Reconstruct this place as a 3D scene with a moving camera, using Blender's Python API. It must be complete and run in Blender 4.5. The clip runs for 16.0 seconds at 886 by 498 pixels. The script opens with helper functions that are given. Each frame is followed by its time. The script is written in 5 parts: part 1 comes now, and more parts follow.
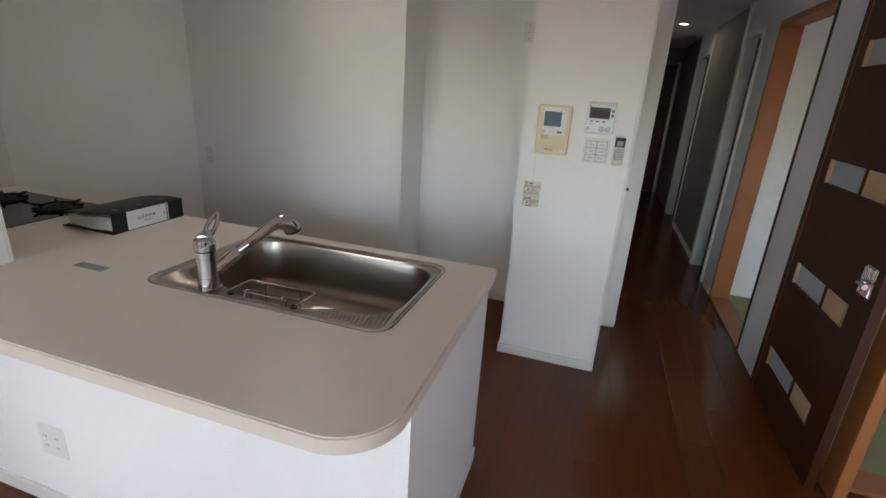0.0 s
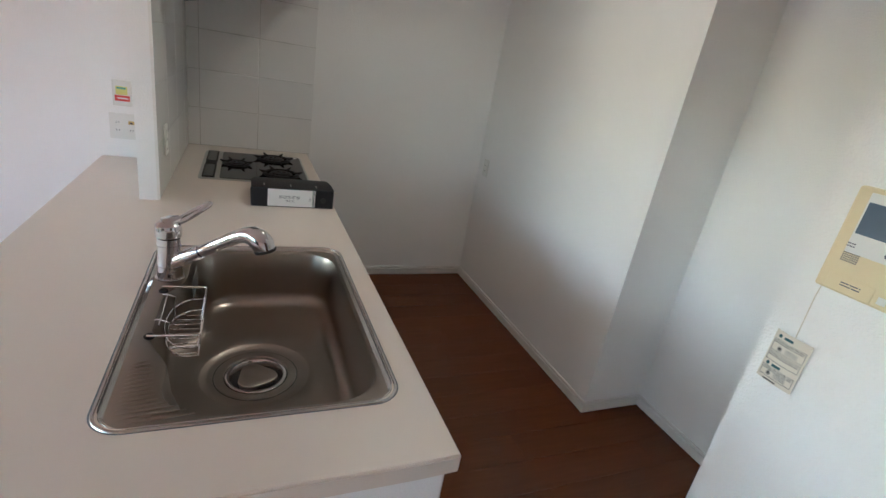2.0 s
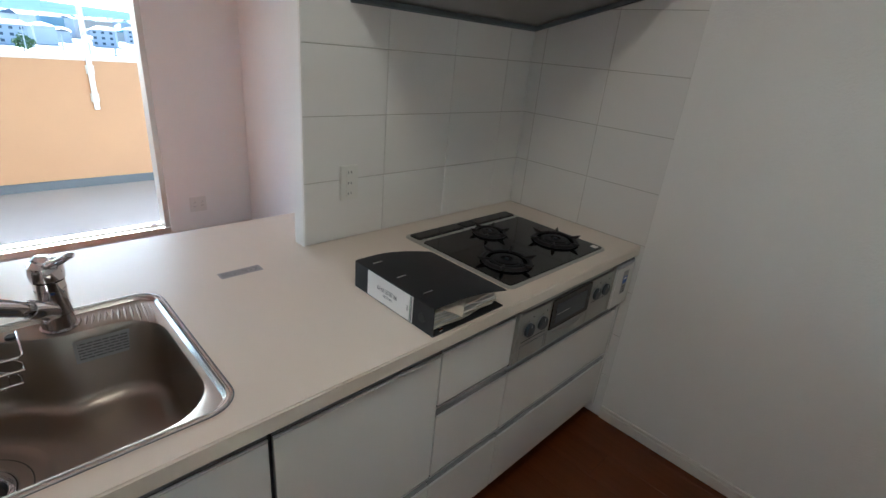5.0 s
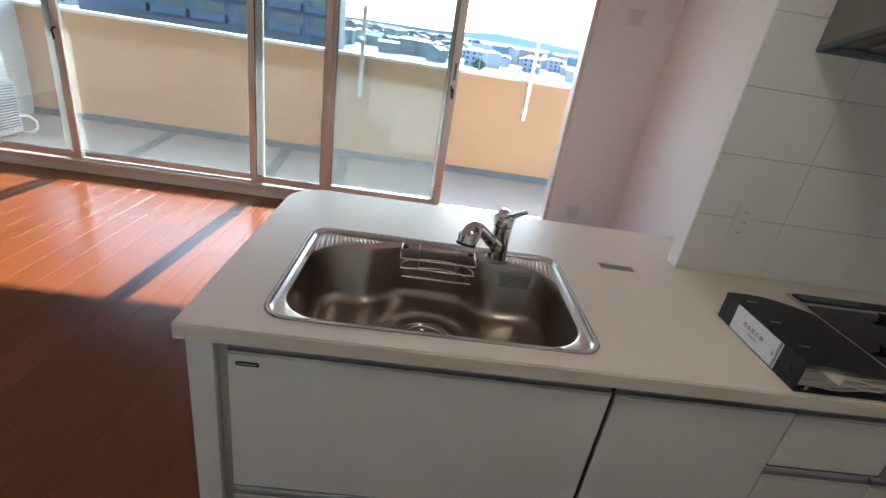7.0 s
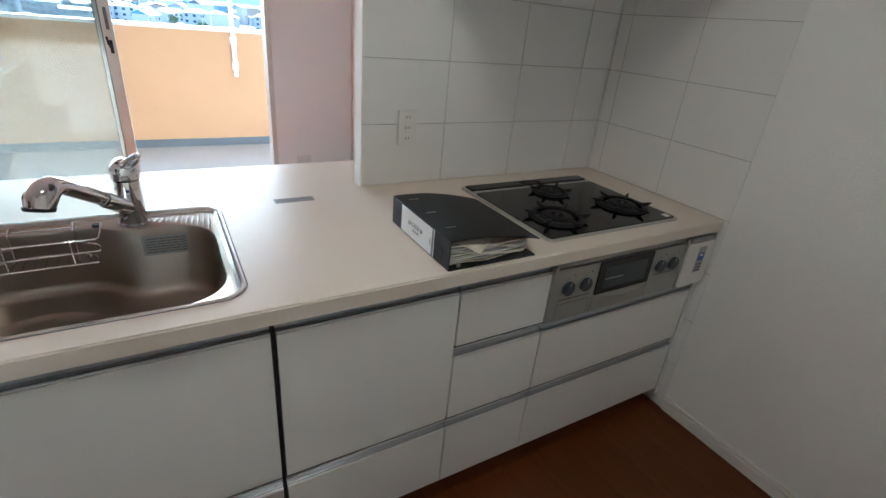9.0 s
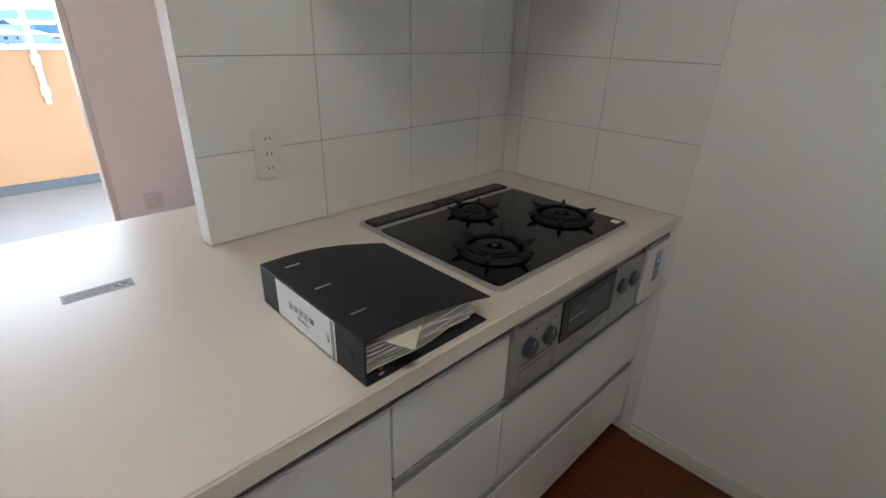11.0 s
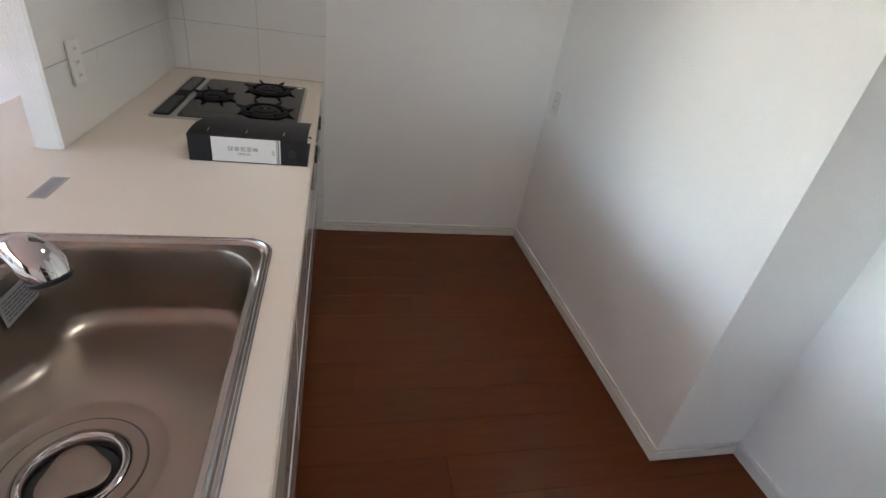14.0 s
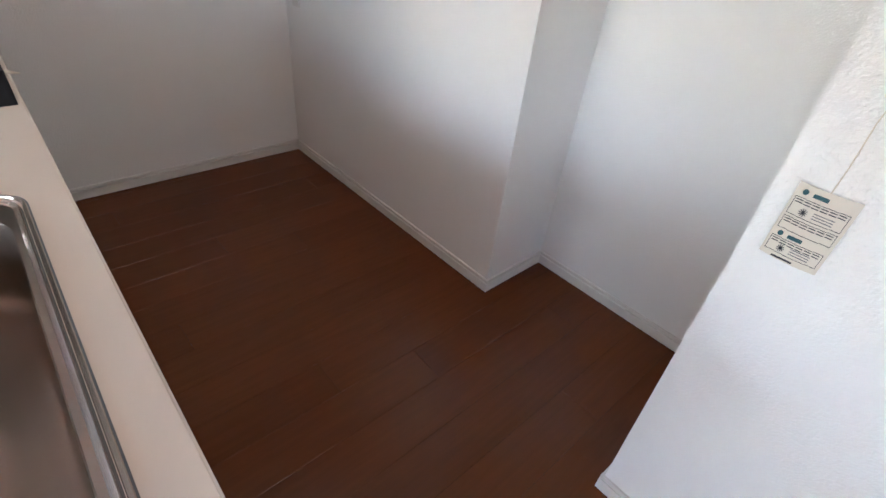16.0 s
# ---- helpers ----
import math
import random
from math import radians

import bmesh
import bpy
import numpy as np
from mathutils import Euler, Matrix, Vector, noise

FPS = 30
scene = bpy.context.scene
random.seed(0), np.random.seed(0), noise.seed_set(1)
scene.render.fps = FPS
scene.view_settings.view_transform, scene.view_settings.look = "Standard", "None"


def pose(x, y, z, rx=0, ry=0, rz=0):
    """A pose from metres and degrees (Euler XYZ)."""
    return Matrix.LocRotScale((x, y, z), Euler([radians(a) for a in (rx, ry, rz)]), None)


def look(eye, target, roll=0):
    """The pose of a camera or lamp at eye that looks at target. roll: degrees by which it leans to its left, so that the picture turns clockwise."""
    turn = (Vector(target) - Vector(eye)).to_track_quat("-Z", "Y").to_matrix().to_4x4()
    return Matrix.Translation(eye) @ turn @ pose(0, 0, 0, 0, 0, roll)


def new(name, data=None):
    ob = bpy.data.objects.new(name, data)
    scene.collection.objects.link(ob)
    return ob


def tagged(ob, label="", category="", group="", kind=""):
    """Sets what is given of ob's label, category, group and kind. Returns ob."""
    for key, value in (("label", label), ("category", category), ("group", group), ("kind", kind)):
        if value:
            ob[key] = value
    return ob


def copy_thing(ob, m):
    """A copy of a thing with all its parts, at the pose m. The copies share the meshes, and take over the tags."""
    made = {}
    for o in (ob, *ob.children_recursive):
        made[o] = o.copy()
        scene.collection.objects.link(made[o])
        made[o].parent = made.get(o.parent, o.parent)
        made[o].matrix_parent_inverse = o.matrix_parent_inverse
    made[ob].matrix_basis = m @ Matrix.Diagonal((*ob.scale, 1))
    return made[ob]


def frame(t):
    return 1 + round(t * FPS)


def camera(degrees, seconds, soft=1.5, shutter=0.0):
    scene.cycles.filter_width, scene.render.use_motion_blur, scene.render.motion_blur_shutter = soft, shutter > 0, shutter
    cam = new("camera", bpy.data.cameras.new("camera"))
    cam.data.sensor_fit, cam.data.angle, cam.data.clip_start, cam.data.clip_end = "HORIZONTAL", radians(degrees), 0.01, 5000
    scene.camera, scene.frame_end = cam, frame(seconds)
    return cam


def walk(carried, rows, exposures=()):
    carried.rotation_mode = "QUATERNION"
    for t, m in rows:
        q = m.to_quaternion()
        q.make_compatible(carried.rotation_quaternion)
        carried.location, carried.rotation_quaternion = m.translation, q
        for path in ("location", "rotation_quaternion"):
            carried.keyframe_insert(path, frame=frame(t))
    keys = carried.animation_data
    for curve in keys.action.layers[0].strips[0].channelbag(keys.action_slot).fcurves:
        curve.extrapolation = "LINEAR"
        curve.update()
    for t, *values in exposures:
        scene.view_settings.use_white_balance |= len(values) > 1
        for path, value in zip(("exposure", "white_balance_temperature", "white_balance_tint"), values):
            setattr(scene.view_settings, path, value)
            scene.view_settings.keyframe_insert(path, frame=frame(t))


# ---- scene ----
cam = camera(86.1, 16.0)
METRES, EYE, TILT, LEAN, TURN = 5.6, 1.456, 0.0, 0.0, 16.9
EXPO = [(0.0, 2.69, 5430, 6), (1.5, 3.08, 5380, 3), (3.0, 3.19, 5240, 4), (5.5, 3.07, 5230, 2), (7.0, 2.87, 5420, 4),
        (8.3, 3.29, 5250, 2), (9.0, 3.31, 5180, 1), (12.0, 3.43, 5330, 4), (13.0, 3.65, 5360, 8), (14.0, 3.57, 5280, 6), (15.0, 3.49, 5290, 8), (16.0, 3.51, 5410, 12)]
PATH = [
    (0, (-0.098, 0.776, 1.461), (-0.655, 2.586, 0.815), 3.7),
    (0.5, (0.063, 1.019, 1.468), (-0.869, 2.674, 0.841), 5.1),
    (1, (0.24, 1.3, 1.479), (-1.047, 2.692, 0.842), 6.5),
    (1.5, (0.262, 1.664, 1.502), (-1.243, 2.816, 0.863), 9.1),
    (2, (0.197, 1.999, 1.497), (-1.503, 2.781, 0.792), 10.0),
    (2.5, (0.004, 2.278, 1.493), (-1.791, 2.736, 0.738), 10.4),
    (3, (-0.239, 2.533, 1.507), (-2.079, 2.711, 0.743), 10.4),
    (3.2, (-0.337, 2.604, 1.511), (-2.186, 2.663, 0.752), 10.1),
    (5.3, (-1.125, 3.111, 1.488), (-2.267, 1.661, 0.719), 6.0),
    (5.5, (-1.068, 3.153, 1.485), (-2.083, 1.613, 0.713), 6.7),
    (6, (-0.991, 3.218, 1.487), (-1.636, 1.506, 0.679), 7.5),
    (6.5, (-0.892, 3.231, 1.494), (-1.197, 1.429, 0.682), 8.2),
    (7, (-0.869, 3.232, 1.488), (-1.001, 1.412, 0.671), 9.1),
    (7.5, (-0.951, 3.232, 1.482), (-1.18, 1.43, 0.645), 9.3),
    (8, (-1.038, 3.245, 1.463), (-1.488, 1.496, 0.602), 7.1),
    (8.5, (-1.118, 3.228, 1.44), (-1.817, 1.574, 0.56), 6.0),
    (9, (-1.255, 3.212, 1.388), (-2.201, 1.673, 0.531), 5.4),
    (9.5, (-1.476, 3.126, 1.333), (-2.581, 1.676, 0.511), 3.9),
    (9.7, (-1.563, 3.08, 1.31), (-2.69, 1.643, 0.494), 2.8),
    (11.8, (-1.236, 2.772, 1.4), (-2.706, 1.756, 0.503), 4.2),
    (12, (-1.112, 2.786, 1.424), (-2.642, 1.883, 0.505), 5.1),
    (12.5, (-0.865, 2.717, 1.439), (-2.543, 2.137, 0.518), 5.4),
    (13, (-0.653, 2.578, 1.464), (-2.396, 2.378, 0.504), 7.2),
    (13.5, (-0.432, 2.524, 1.459), (-2.159, 2.644, 0.457), 8.1),
    (14, (-0.381, 2.439, 1.435), (-2.041, 2.898, 0.418), 9.4),
    (14.5, (-0.373, 2.337, 1.407), (-1.909, 3.071, 0.357), 9.0),
    (15, (-0.371, 2.315, 1.383), (-1.744, 3.282, 0.297), 8.6),
    (15.5, (-0.328, 2.353, 1.348), (-1.568, 3.429, 0.207), 7.7),
    (16, (-0.337, 2.348, 1.335), (-1.465, 3.501, 0.152), 6.8),
]
walk(cam, [(t, look(eye, target, roll)) for t, eye, target, roll in PATH], EXPO)

world = bpy.data.worlds.new("sky")
scene.world = world
world.use_nodes = True
wn = world.node_tree.nodes
sky = wn.new("ShaderNodeTexSky")
sky.sky_type, sky.sun_disc = "NISHITA", False
SUN_EL, SUN_AZ = radians(30.7), radians(176.7)
sky.sun_elevation, sky.sun_rotation = SUN_EL, SUN_AZ
world.node_tree.links.new(sky.outputs[0], wn["Background"].inputs[0])
wn["Background"].inputs[1].default_value = 0.135
sun = new("sun", bpy.data.lights.new("sun", "SUN"))
sun.data.energy, sun.data.angle, sun.data.color = 5.0, radians(0.5), (1, 0.93, 0.84)
sun.matrix_world = look((-0.57, -10, 5.94), (0, 0, 0))


# four small ceiling spots over the kitchen aisle
SPOTS = [(-1.62, 2.72), (-1.50, 2.72), (-1.62, 2.84), (-1.50, 2.84)]
for sx, sy in SPOTS:
    la = new("kitchen_spot", bpy.data.lights.new("kitchen_spot", "AREA"))
    la.data.shape, la.data.size, la.data.energy, la.data.color = "DISK", 0.07, 0.070, (1.0, 0.82, 0.62)
    la.matrix_world = pose(sx, sy, 2.385)

# ---- materials ----
def mat(name, color, rough=0.5, metal=0.0, vary=0.0, scale=8.0, bump=0.0, bscale=200.0, rvar=0.0, coat=0.0, bdist=0.002, spec=0.5):
    m = bpy.data.materials.new(name)
    m.use_nodes = True
    n, l = m.node_tree.nodes, m.node_tree.links
    b = n["Principled BSDF"]
    b.inputs["Base Color"].default_value = (*color, 1)
    b.inputs["Roughness"].default_value = rough
    b.inputs["Metallic"].default_value = metal
    b.inputs["Coat Weight"].default_value = coat
    b.inputs["Specular IOR Level"].default_value = spec
    tc = n.new("ShaderNodeTexCoord")
    if vary:
        t = n.new("ShaderNodeTexNoise")
        t.inputs["Scale"].default_value, t.inputs["Detail"].default_value = scale, 6
        l.new(tc.outputs["Object"], t.inputs["Vector"])
        r = n.new("ShaderNodeMapRange")
        r.inputs["To Min"].default_value, r.inputs["To Max"].default_value = 1 - vary, 1 + vary
        l.new(t.outputs["Fac"], r.inputs["Value"])
        x = n.new("ShaderNodeMix")
        x.data_type, x.blend_type = "RGBA", "MULTIPLY"
        x.inputs["Factor"].default_value = 1
        x.inputs["A"].default_value = (*color, 1)
        l.new(r.outputs[0], x.inputs["B"])
        l.new(x.outputs["Result"], b.inputs["Base Color"])
        if rvar:
            r2 = n.new("ShaderNodeMapRange")
            r2.inputs["To Min"].default_value, r2.inputs["To Max"].default_value = max(0, rough - rvar), rough + rvar
            l.new(t.outputs["Fac"], r2.inputs["Value"])
            l.new(r2.outputs[0], b.inputs["Roughness"])
    if bump:
        t2 = n.new("ShaderNodeTexNoise")
        t2.inputs["Scale"].default_value, t2.inputs["Detail"].default_value = bscale, 4
        l.new(tc.outputs["Object"], t2.inputs["Vector"])
        bp = n.new("ShaderNodeBump")
        bp.inputs["Strength"].default_value, bp.inputs["Distance"].default_value = bump, bdist
        l.new(t2.outputs["Fac"], bp.inputs["Height"])
        l.new(bp.outputs[0], b.inputs["Normal"])
    return m


M_WALL = mat("white_wallpaper", (0.86, 0.85, 0.83), 0.85, vary=0.03, scale=3, bump=0.8, bscale=170, bdist=0.0026)
M_CEIL = mat("ceiling_paper", (0.87, 0.86, 0.85), 0.9, vary=0.02, bump=0.3, bscale=150)
M_TRIM = mat("white_trim", (0.78, 0.76, 0.72), 0.4, vary=0.03, scale=6)
M_TOP = mat("cream_solid_surface", (0.72, 0.64, 0.555), 0.33, vary=0.012, scale=5, rvar=0.09)
M_CAB = mat("glossy_white_laminate", (0.78, 0.76, 0.73), 0.12, vary=0.015, scale=2, coat=0.3)
M_CARC = mat("cabinet_dark_gap", (0.10, 0.10, 0.10), 0.6)
M_ALU = mat("brushed_aluminium", (0.40, 0.41, 0.44), 0.35, 1.0, vary=0.05, scale=20)
M_STEEL = mat("stainless_steel", (0.375, 0.332, 0.29), 0.31, 1.0, vary=0.03, scale=12)
M_CHROME = mat("chrome", (0.68, 0.68, 0.70), 0.05, 1.0)
M_BLACK = mat("black_plastic", (0.010, 0.011, 0.014), 0.5, bump=0.2, bscale=400, spec=0.35)
M_GLASSTOP = mat("black_glass", (0.006, 0.006, 0.007), 0.06, spec=0.4)
M_IRON = mat("cast_iron_enamel", (0.010, 0.010, 0.011), 0.55, spec=0.35, bump=0.3, bscale=300)
M_TILE = mat("white_kitchen_panel", (0.82, 0.81, 0.79), 0.22, vary=0.02, scale=3)
M_GROUT = mat("tile_groove", (0.42, 0.40, 0.37), 0.7)
M_HOOD = mat("grey_hood_steel", (0.28, 0.27, 0.26), 0.4, 0.6, vary=0.05)
M_FRAME = mat("window_aluminium", (0.66, 0.63, 0.58), 0.4, 0.4, vary=0.04)
M_BALC = mat("balcony_sheet", (0.34, 0.318, 0.302), 0.75, vary=0.08, scale=2, bump=0.2, bscale=300)
M_PARA = mat("parapet_plaster", (0.49, 0.295, 0.165), 0.85, vary=0.05, scale=2.5, bump=0.4, bscale=120)
M_CAP = mat("parapet_cap", (0.7, 0.7, 0.7), 0.5)
M_GUT = mat("gutter_paint", (0.12, 0.14, 0.16), 0.6, vary=0.1)
M_PLASTIC = mat("white_plastic", (0.75, 0.74, 0.70), 0.35)
M_CREAM = mat("yellowed_plastic", (0.72, 0.61, 0.38), 0.4, vary=0.04)
M_PAPER = mat("paper", (0.75, 0.73, 0.70), 0.8, vary=0.05)
M_TAG = mat("card_tag", (0.70, 0.64, 0.54), 0.8, vary=0.05)
M_INK = mat("dark_print", (0.05, 0.05, 0.06), 0.7)
M_GREYINK = mat("grey_print", (0.15, 0.15, 0.17), 0.6)
M_DOOR = mat("dark_brown_door", (0.050, 0.013, 0.0045), 0.45, spec=0.35, vary=0.25, scale=6)
M_ORANGE = mat("orange_wood", (0.36, 0.13, 0.035), 0.45, vary=0.15, scale=9)
M_LIGHTW = mat("pale_wood", (0.52, 0.36, 0.20), 0.5, vary=0.1, scale=12)
M_FROST = mat("frosted_insert", (0.42, 0.46, 0.50), 0.3)
M_TATAMI = mat("tatami", (0.30, 0.32, 0.16), 0.8, vary=0.08, scale=60, bump=0.4, bscale=400)
# The blue of the sky's reflection is mixed into the screen colour.
M_SCREEN = mat("lcd_screen", (0.12, 0.165, 0.22), 0.12)
M_RED = mat("red_label", (0.6, 0.06, 0.05), 0.6)
M_YEL = mat("yellow_label", (0.65, 0.62, 0.2), 0.6)
M_BLUE = mat("blue_print", (0.05, 0.12, 0.4), 0.6)
M_GREEN = mat("green_print", (0.1, 0.35, 0.25), 0.6)
M_RUBBER = mat("black_rubber", (0.02, 0.02, 0.02), 0.6)

M_BALC2 = mat("balcony_dark_strip", (0.17, 0.17, 0.17), 0.7, vary=0.08)
M_CHROME2 = mat("satin_chrome", (0.52, 0.50, 0.48), 0.24, 1.0)
M_STEEL2 = mat("bright_steel_edge", (0.46, 0.45, 0.42), 0.36, 0.5)
M_STEEL3 = mat("grey_satin_metal", (0.33, 0.32, 0.29), 0.38, 0.4, vary=0.03)
# Near-white, so the rail edges carry their highlight as colour.
M_LIP = mat("highlight_aluminium_lip", (0.82, 0.82, 0.82), 0.3, 0.5)
M_REVEAL = mat("grey_laminate_reveal", (0.40, 0.385, 0.35), 0.5, vary=0.05)
M_KNOB = mat("grey_blue_plastic", (0.04, 0.05, 0.06), 0.4)
M_STICK = mat("grey_sticker", (0.34, 0.35, 0.37), 0.5, vary=0.06, scale=30)
M_STICK2 = mat("pale_sticker", (0.42, 0.41, 0.41), 0.12, vary=0.05, scale=30)
M_WHITEP = mat("clean_white_plastic", (0.82, 0.83, 0.84), 0.3)
M_GREYP = mat("pale_grey_plastic", (0.60, 0.61, 0.62), 0.45)
# Beige darkened so that the dim corridor's shade sits in the colour.
M_CORR = mat("shaded_corridor_paper", (0.30, 0.265, 0.225), 0.8, vary=0.05, scale=3)
M_DISP = mat("dark_red_display", (0.030, 0.006, 0.006), 0.15)
M_CREAM2 = mat("ivory_plastic", (0.66, 0.62, 0.52), 0.4)
M_LCD = mat("green_lcd", (0.30, 0.36, 0.30), 0.2)
M_GREENS = mat("dull_green_print", (0.20, 0.28, 0.21), 0.6)
M_AMBER = mat("amber_plastic", (0.55, 0.38, 0.12), 0.4)
M_ORANGEP = mat("orange_key", (0.55, 0.25, 0.08), 0.5)
M_TEALINK = mat("teal_print", (0.03, 0.10, 0.12), 0.7)
M_GROUND = mat("town_ground", (0.16, 0.16, 0.15), 0.9, vary=0.3, scale=0.05)
M_HILL = mat("hazy_hill", (0.36, 0.42, 0.46), 1.0)
def island_mat(name, colors):
    m = mat(name, colors[0], 0.75)
    n, l = m.node_tree.nodes, m.node_tree.links
    g, rp = n.new("ShaderNodeNewGeometry"), n.new("ShaderNodeValToRGB")
    rp.color_ramp.interpolation = "CONSTANT"
    while len(rp.color_ramp.elements) < len(colors):
        rp.color_ramp.elements.new(0.5)
    for k, c in enumerate(colors):
        rp.color_ramp.elements[k].position = k / len(colors)
        rp.color_ramp.elements[k].color = (*c, 1)
    l.new(g.outputs["Random Per Island"], rp.inputs[0])
    l.new(rp.outputs[0], n["Principled BSDF"].inputs["Base Color"])
    return m


M_FARW = island_mat("far_walls", [(0.30, 0.28, 0.25), (0.34, 0.34, 0.34), (0.20, 0.21, 0.23), (0.24, 0.20, 0.16), (0.12, 0.18, 0.21)])
M_FARR = island_mat("far_roofs", [(0.05, 0.06, 0.08), (0.10, 0.11, 0.13), (0.05, 0.13, 0.20), (0.14, 0.08, 0.05), (0.22, 0.22, 0.22), (0.06, 0.18, 0.18)])
M_HW1 = mat("house_wall_cream", (0.29, 0.27, 0.245), 0.8)
M_HW2 = mat("house_wall_white", (0.33, 0.33, 0.325), 0.8)
M_HW3 = mat("house_wall_grey", (0.26, 0.27, 0.29), 0.8)
M_HW4 = mat("dark_navy_wall", (0.06, 0.08, 0.12), 0.7)
M_RF1 = mat("roof_slate", (0.07, 0.08, 0.10), 0.6, vary=0.2, scale=2)
M_RF2 = mat("roof_blue", (0.05, 0.16, 0.24), 0.5, vary=0.2, scale=2)
M_RF3 = mat("roof_brown", (0.16, 0.09, 0.06), 0.7, vary=0.2, scale=2)
M_WINFAR = mat("far_window", (0.03, 0.05, 0.07), 0.1)
M_CONC = mat("concrete", (0.30, 0.30, 0.29), 0.8)
M_TRUNK = mat("bark", (0.10, 0.07, 0.05), 0.9)
M_LEAF = mat("foliage", (0.06, 0.10, 0.03), 0.8)
M_CTILE = mat("glazed_white_tile", (0.66, 0.66, 0.65), 0.25)
M_LAMP = bpy.data.materials.new("lit_lamp")
M_LAMP.use_nodes = True
M_LAMP.node_tree.nodes["Principled BSDF"].inputs["Emission Color"].default_value = (1, 0.85, 0.65, 1)
M_LAMP.node_tree.nodes["Principled BSDF"].inputs["Emission Strength"].default_value = 8

M_DOWN = M_LAMP.copy()
M_DOWN.name = "lit_downlight"
M_DOWN.node_tree.nodes["Principled BSDF"].inputs["Emission Strength"].default_value = 14

M_PANE = bpy.data.materials.new("window_glass")
M_PANE.use_nodes = True
_n, _l = M_PANE.node_tree.nodes, M_PANE.node_tree.links
_n.remove(_n["Principled BSDF"])
_t, _g, _x, _f = _n.new("ShaderNodeBsdfTransparent"), _n.new("ShaderNodeBsdfGlossy"), _n.new("ShaderNodeMixShader"), _n.new("ShaderNodeFresnel")
_t.inputs[0].default_value = (0.86, 0.89, 0.88, 1)
_g.inputs["Roughness"].default_value = 0.0
_f.inputs[0].default_value = 1.45
_l.new(_f.outputs[0], _x.inputs[0])
_d, _y = _n.new("ShaderNodeBsdfDiffuse"), _n.new("ShaderNodeMixShader")
_d.inputs[0].default_value = (0.7, 0.72, 0.72, 1)
_y.inputs[0].default_value = 0.04
_l.new(_t.outputs[0], _y.inputs[1])
_l.new(_d.outputs[0], _y.inputs[2])
_l.new(_y.outputs[0], _x.inputs[1])
_l.new(_g.outputs[0], _x.inputs[2])
_l.new(_x.outputs[0], _n["Material Output"].inputs[0])


def wood_floor(name, c1, c2, rough):
    m = bpy.data.materials.new(name)
    m.use_nodes = True
    n, l = m.node_tree.nodes, m.node_tree.links
    b = n["Principled BSDF"]
    tc, mp, tx, oi, ad, rp = (n.new("ShaderNode" + k) for k in ("TexCoord", "Mapping", "TexNoise", "ObjectInfo", "VectorMath", "ValToRGB"))
    mp.inputs["Scale"].default_value = (45, 3, 3)
    tx.inputs["Scale"].default_value, tx.inputs["Detail"].default_value = 1.5, 8
    cb = n.new("ShaderNodeCombineXYZ")
    ml = n.new("ShaderNodeMath")
    ml.operation, ml.inputs[1].default_value = "MULTIPLY", 37.0
    l.new(oi.outputs["Random"], ml.inputs[0])
    for i in range(3):
        l.new(ml.outputs[0], cb.inputs[i])
    l.new(tc.outputs["Object"], ad.inputs[0])
    l.new(cb.outputs[0], ad.inputs[1])
    l.new(ad.outputs[0], mp.inputs["Vector"])
    l.new(mp.outputs[0], tx.inputs["Vector"])
    l.new(tx.outputs["Fac"], rp.inputs[0])
    rp.color_ramp.elements[0].color, rp.color_ramp.elements[1].color = (*c1, 1), (*c2, 1)
    rp.color_ramp.elements[0].position, rp.color_ramp.elements[1].position = 0.3, 0.7
    hs = n.new("ShaderNodeHueSaturation")
    mr = n.new("ShaderNodeMapRange")
    mr.inputs["To Min"].default_value, mr.inputs["To Max"].default_value = 0.94, 1.06
    l.new(oi.outputs["Random"], mr.inputs["Value"])
    l.new(mr.outputs[0], hs.inputs["Value"])
    l.new(rp.outputs[0], hs.inputs["Color"])
    l.new(hs.outputs[0], b.inputs["Base Color"])
    b.inputs["Roughness"].default_value = rough
    b.inputs["Specular IOR Level"].default_value = 0.32
    return m


M_FLOOR = wood_floor("red_brown_flooring", (0.098, 0.027, 0.0066), (0.114, 0.032, 0.0082), 0.22)
M_GROOVE = mat("floor_groove", (0.02, 0.008, 0.005), 0.6)


# ---- building helpers ----
def part(name, bm, material, parent=None, label="", smooth=False, loc=None):
    me = bpy.data.meshes.new(name)
    bmesh.ops.recalc_face_normals(bm, faces=bm.faces)
    bm.to_mesh(me)
    bm.free()
    me.materials.append(material)
    if smooth:
        me.shade_smooth()
        me.set_sharp_from_angle(angle=radians(35))
    ob = new(name, me)
    if parent:
        ob.parent = parent
    if loc:
        ob.location = loc
    if label:
        ob["label"] = label
    return ob


def thing(name, loc, label, category, group="", rz=0):
    ob = new(name)
    ob.location = loc
    ob.rotation_euler = (0, 0, radians(rz))
    ob.empty_display_size = 0.05
    return tagged(ob, label, category, group)


def struct(ob, label=""):
    return tagged(ob, label, "", "", "structure")


def box(x0, x1, y0, y1, z0, z1, bev=0.0, seg=2, bm=None):
    new_bm = bmesh.new()
    r = bmesh.ops.create_cube(new_bm, size=1)
    for v in r["verts"]:
        v.co = Vector(((x0 + x1) / 2 + v.co.x * (x1 - x0), (y0 + y1) / 2 + v.co.y * (y1 - y0), (z0 + z1) / 2 + v.co.z * (z1 - z0)))
    if bev:
        bmesh.ops.bevel(new_bm, geom=list(new_bm.edges), offset=bev, segments=seg, affect="EDGES", profile=0.5)
    return join(bm, new_bm)


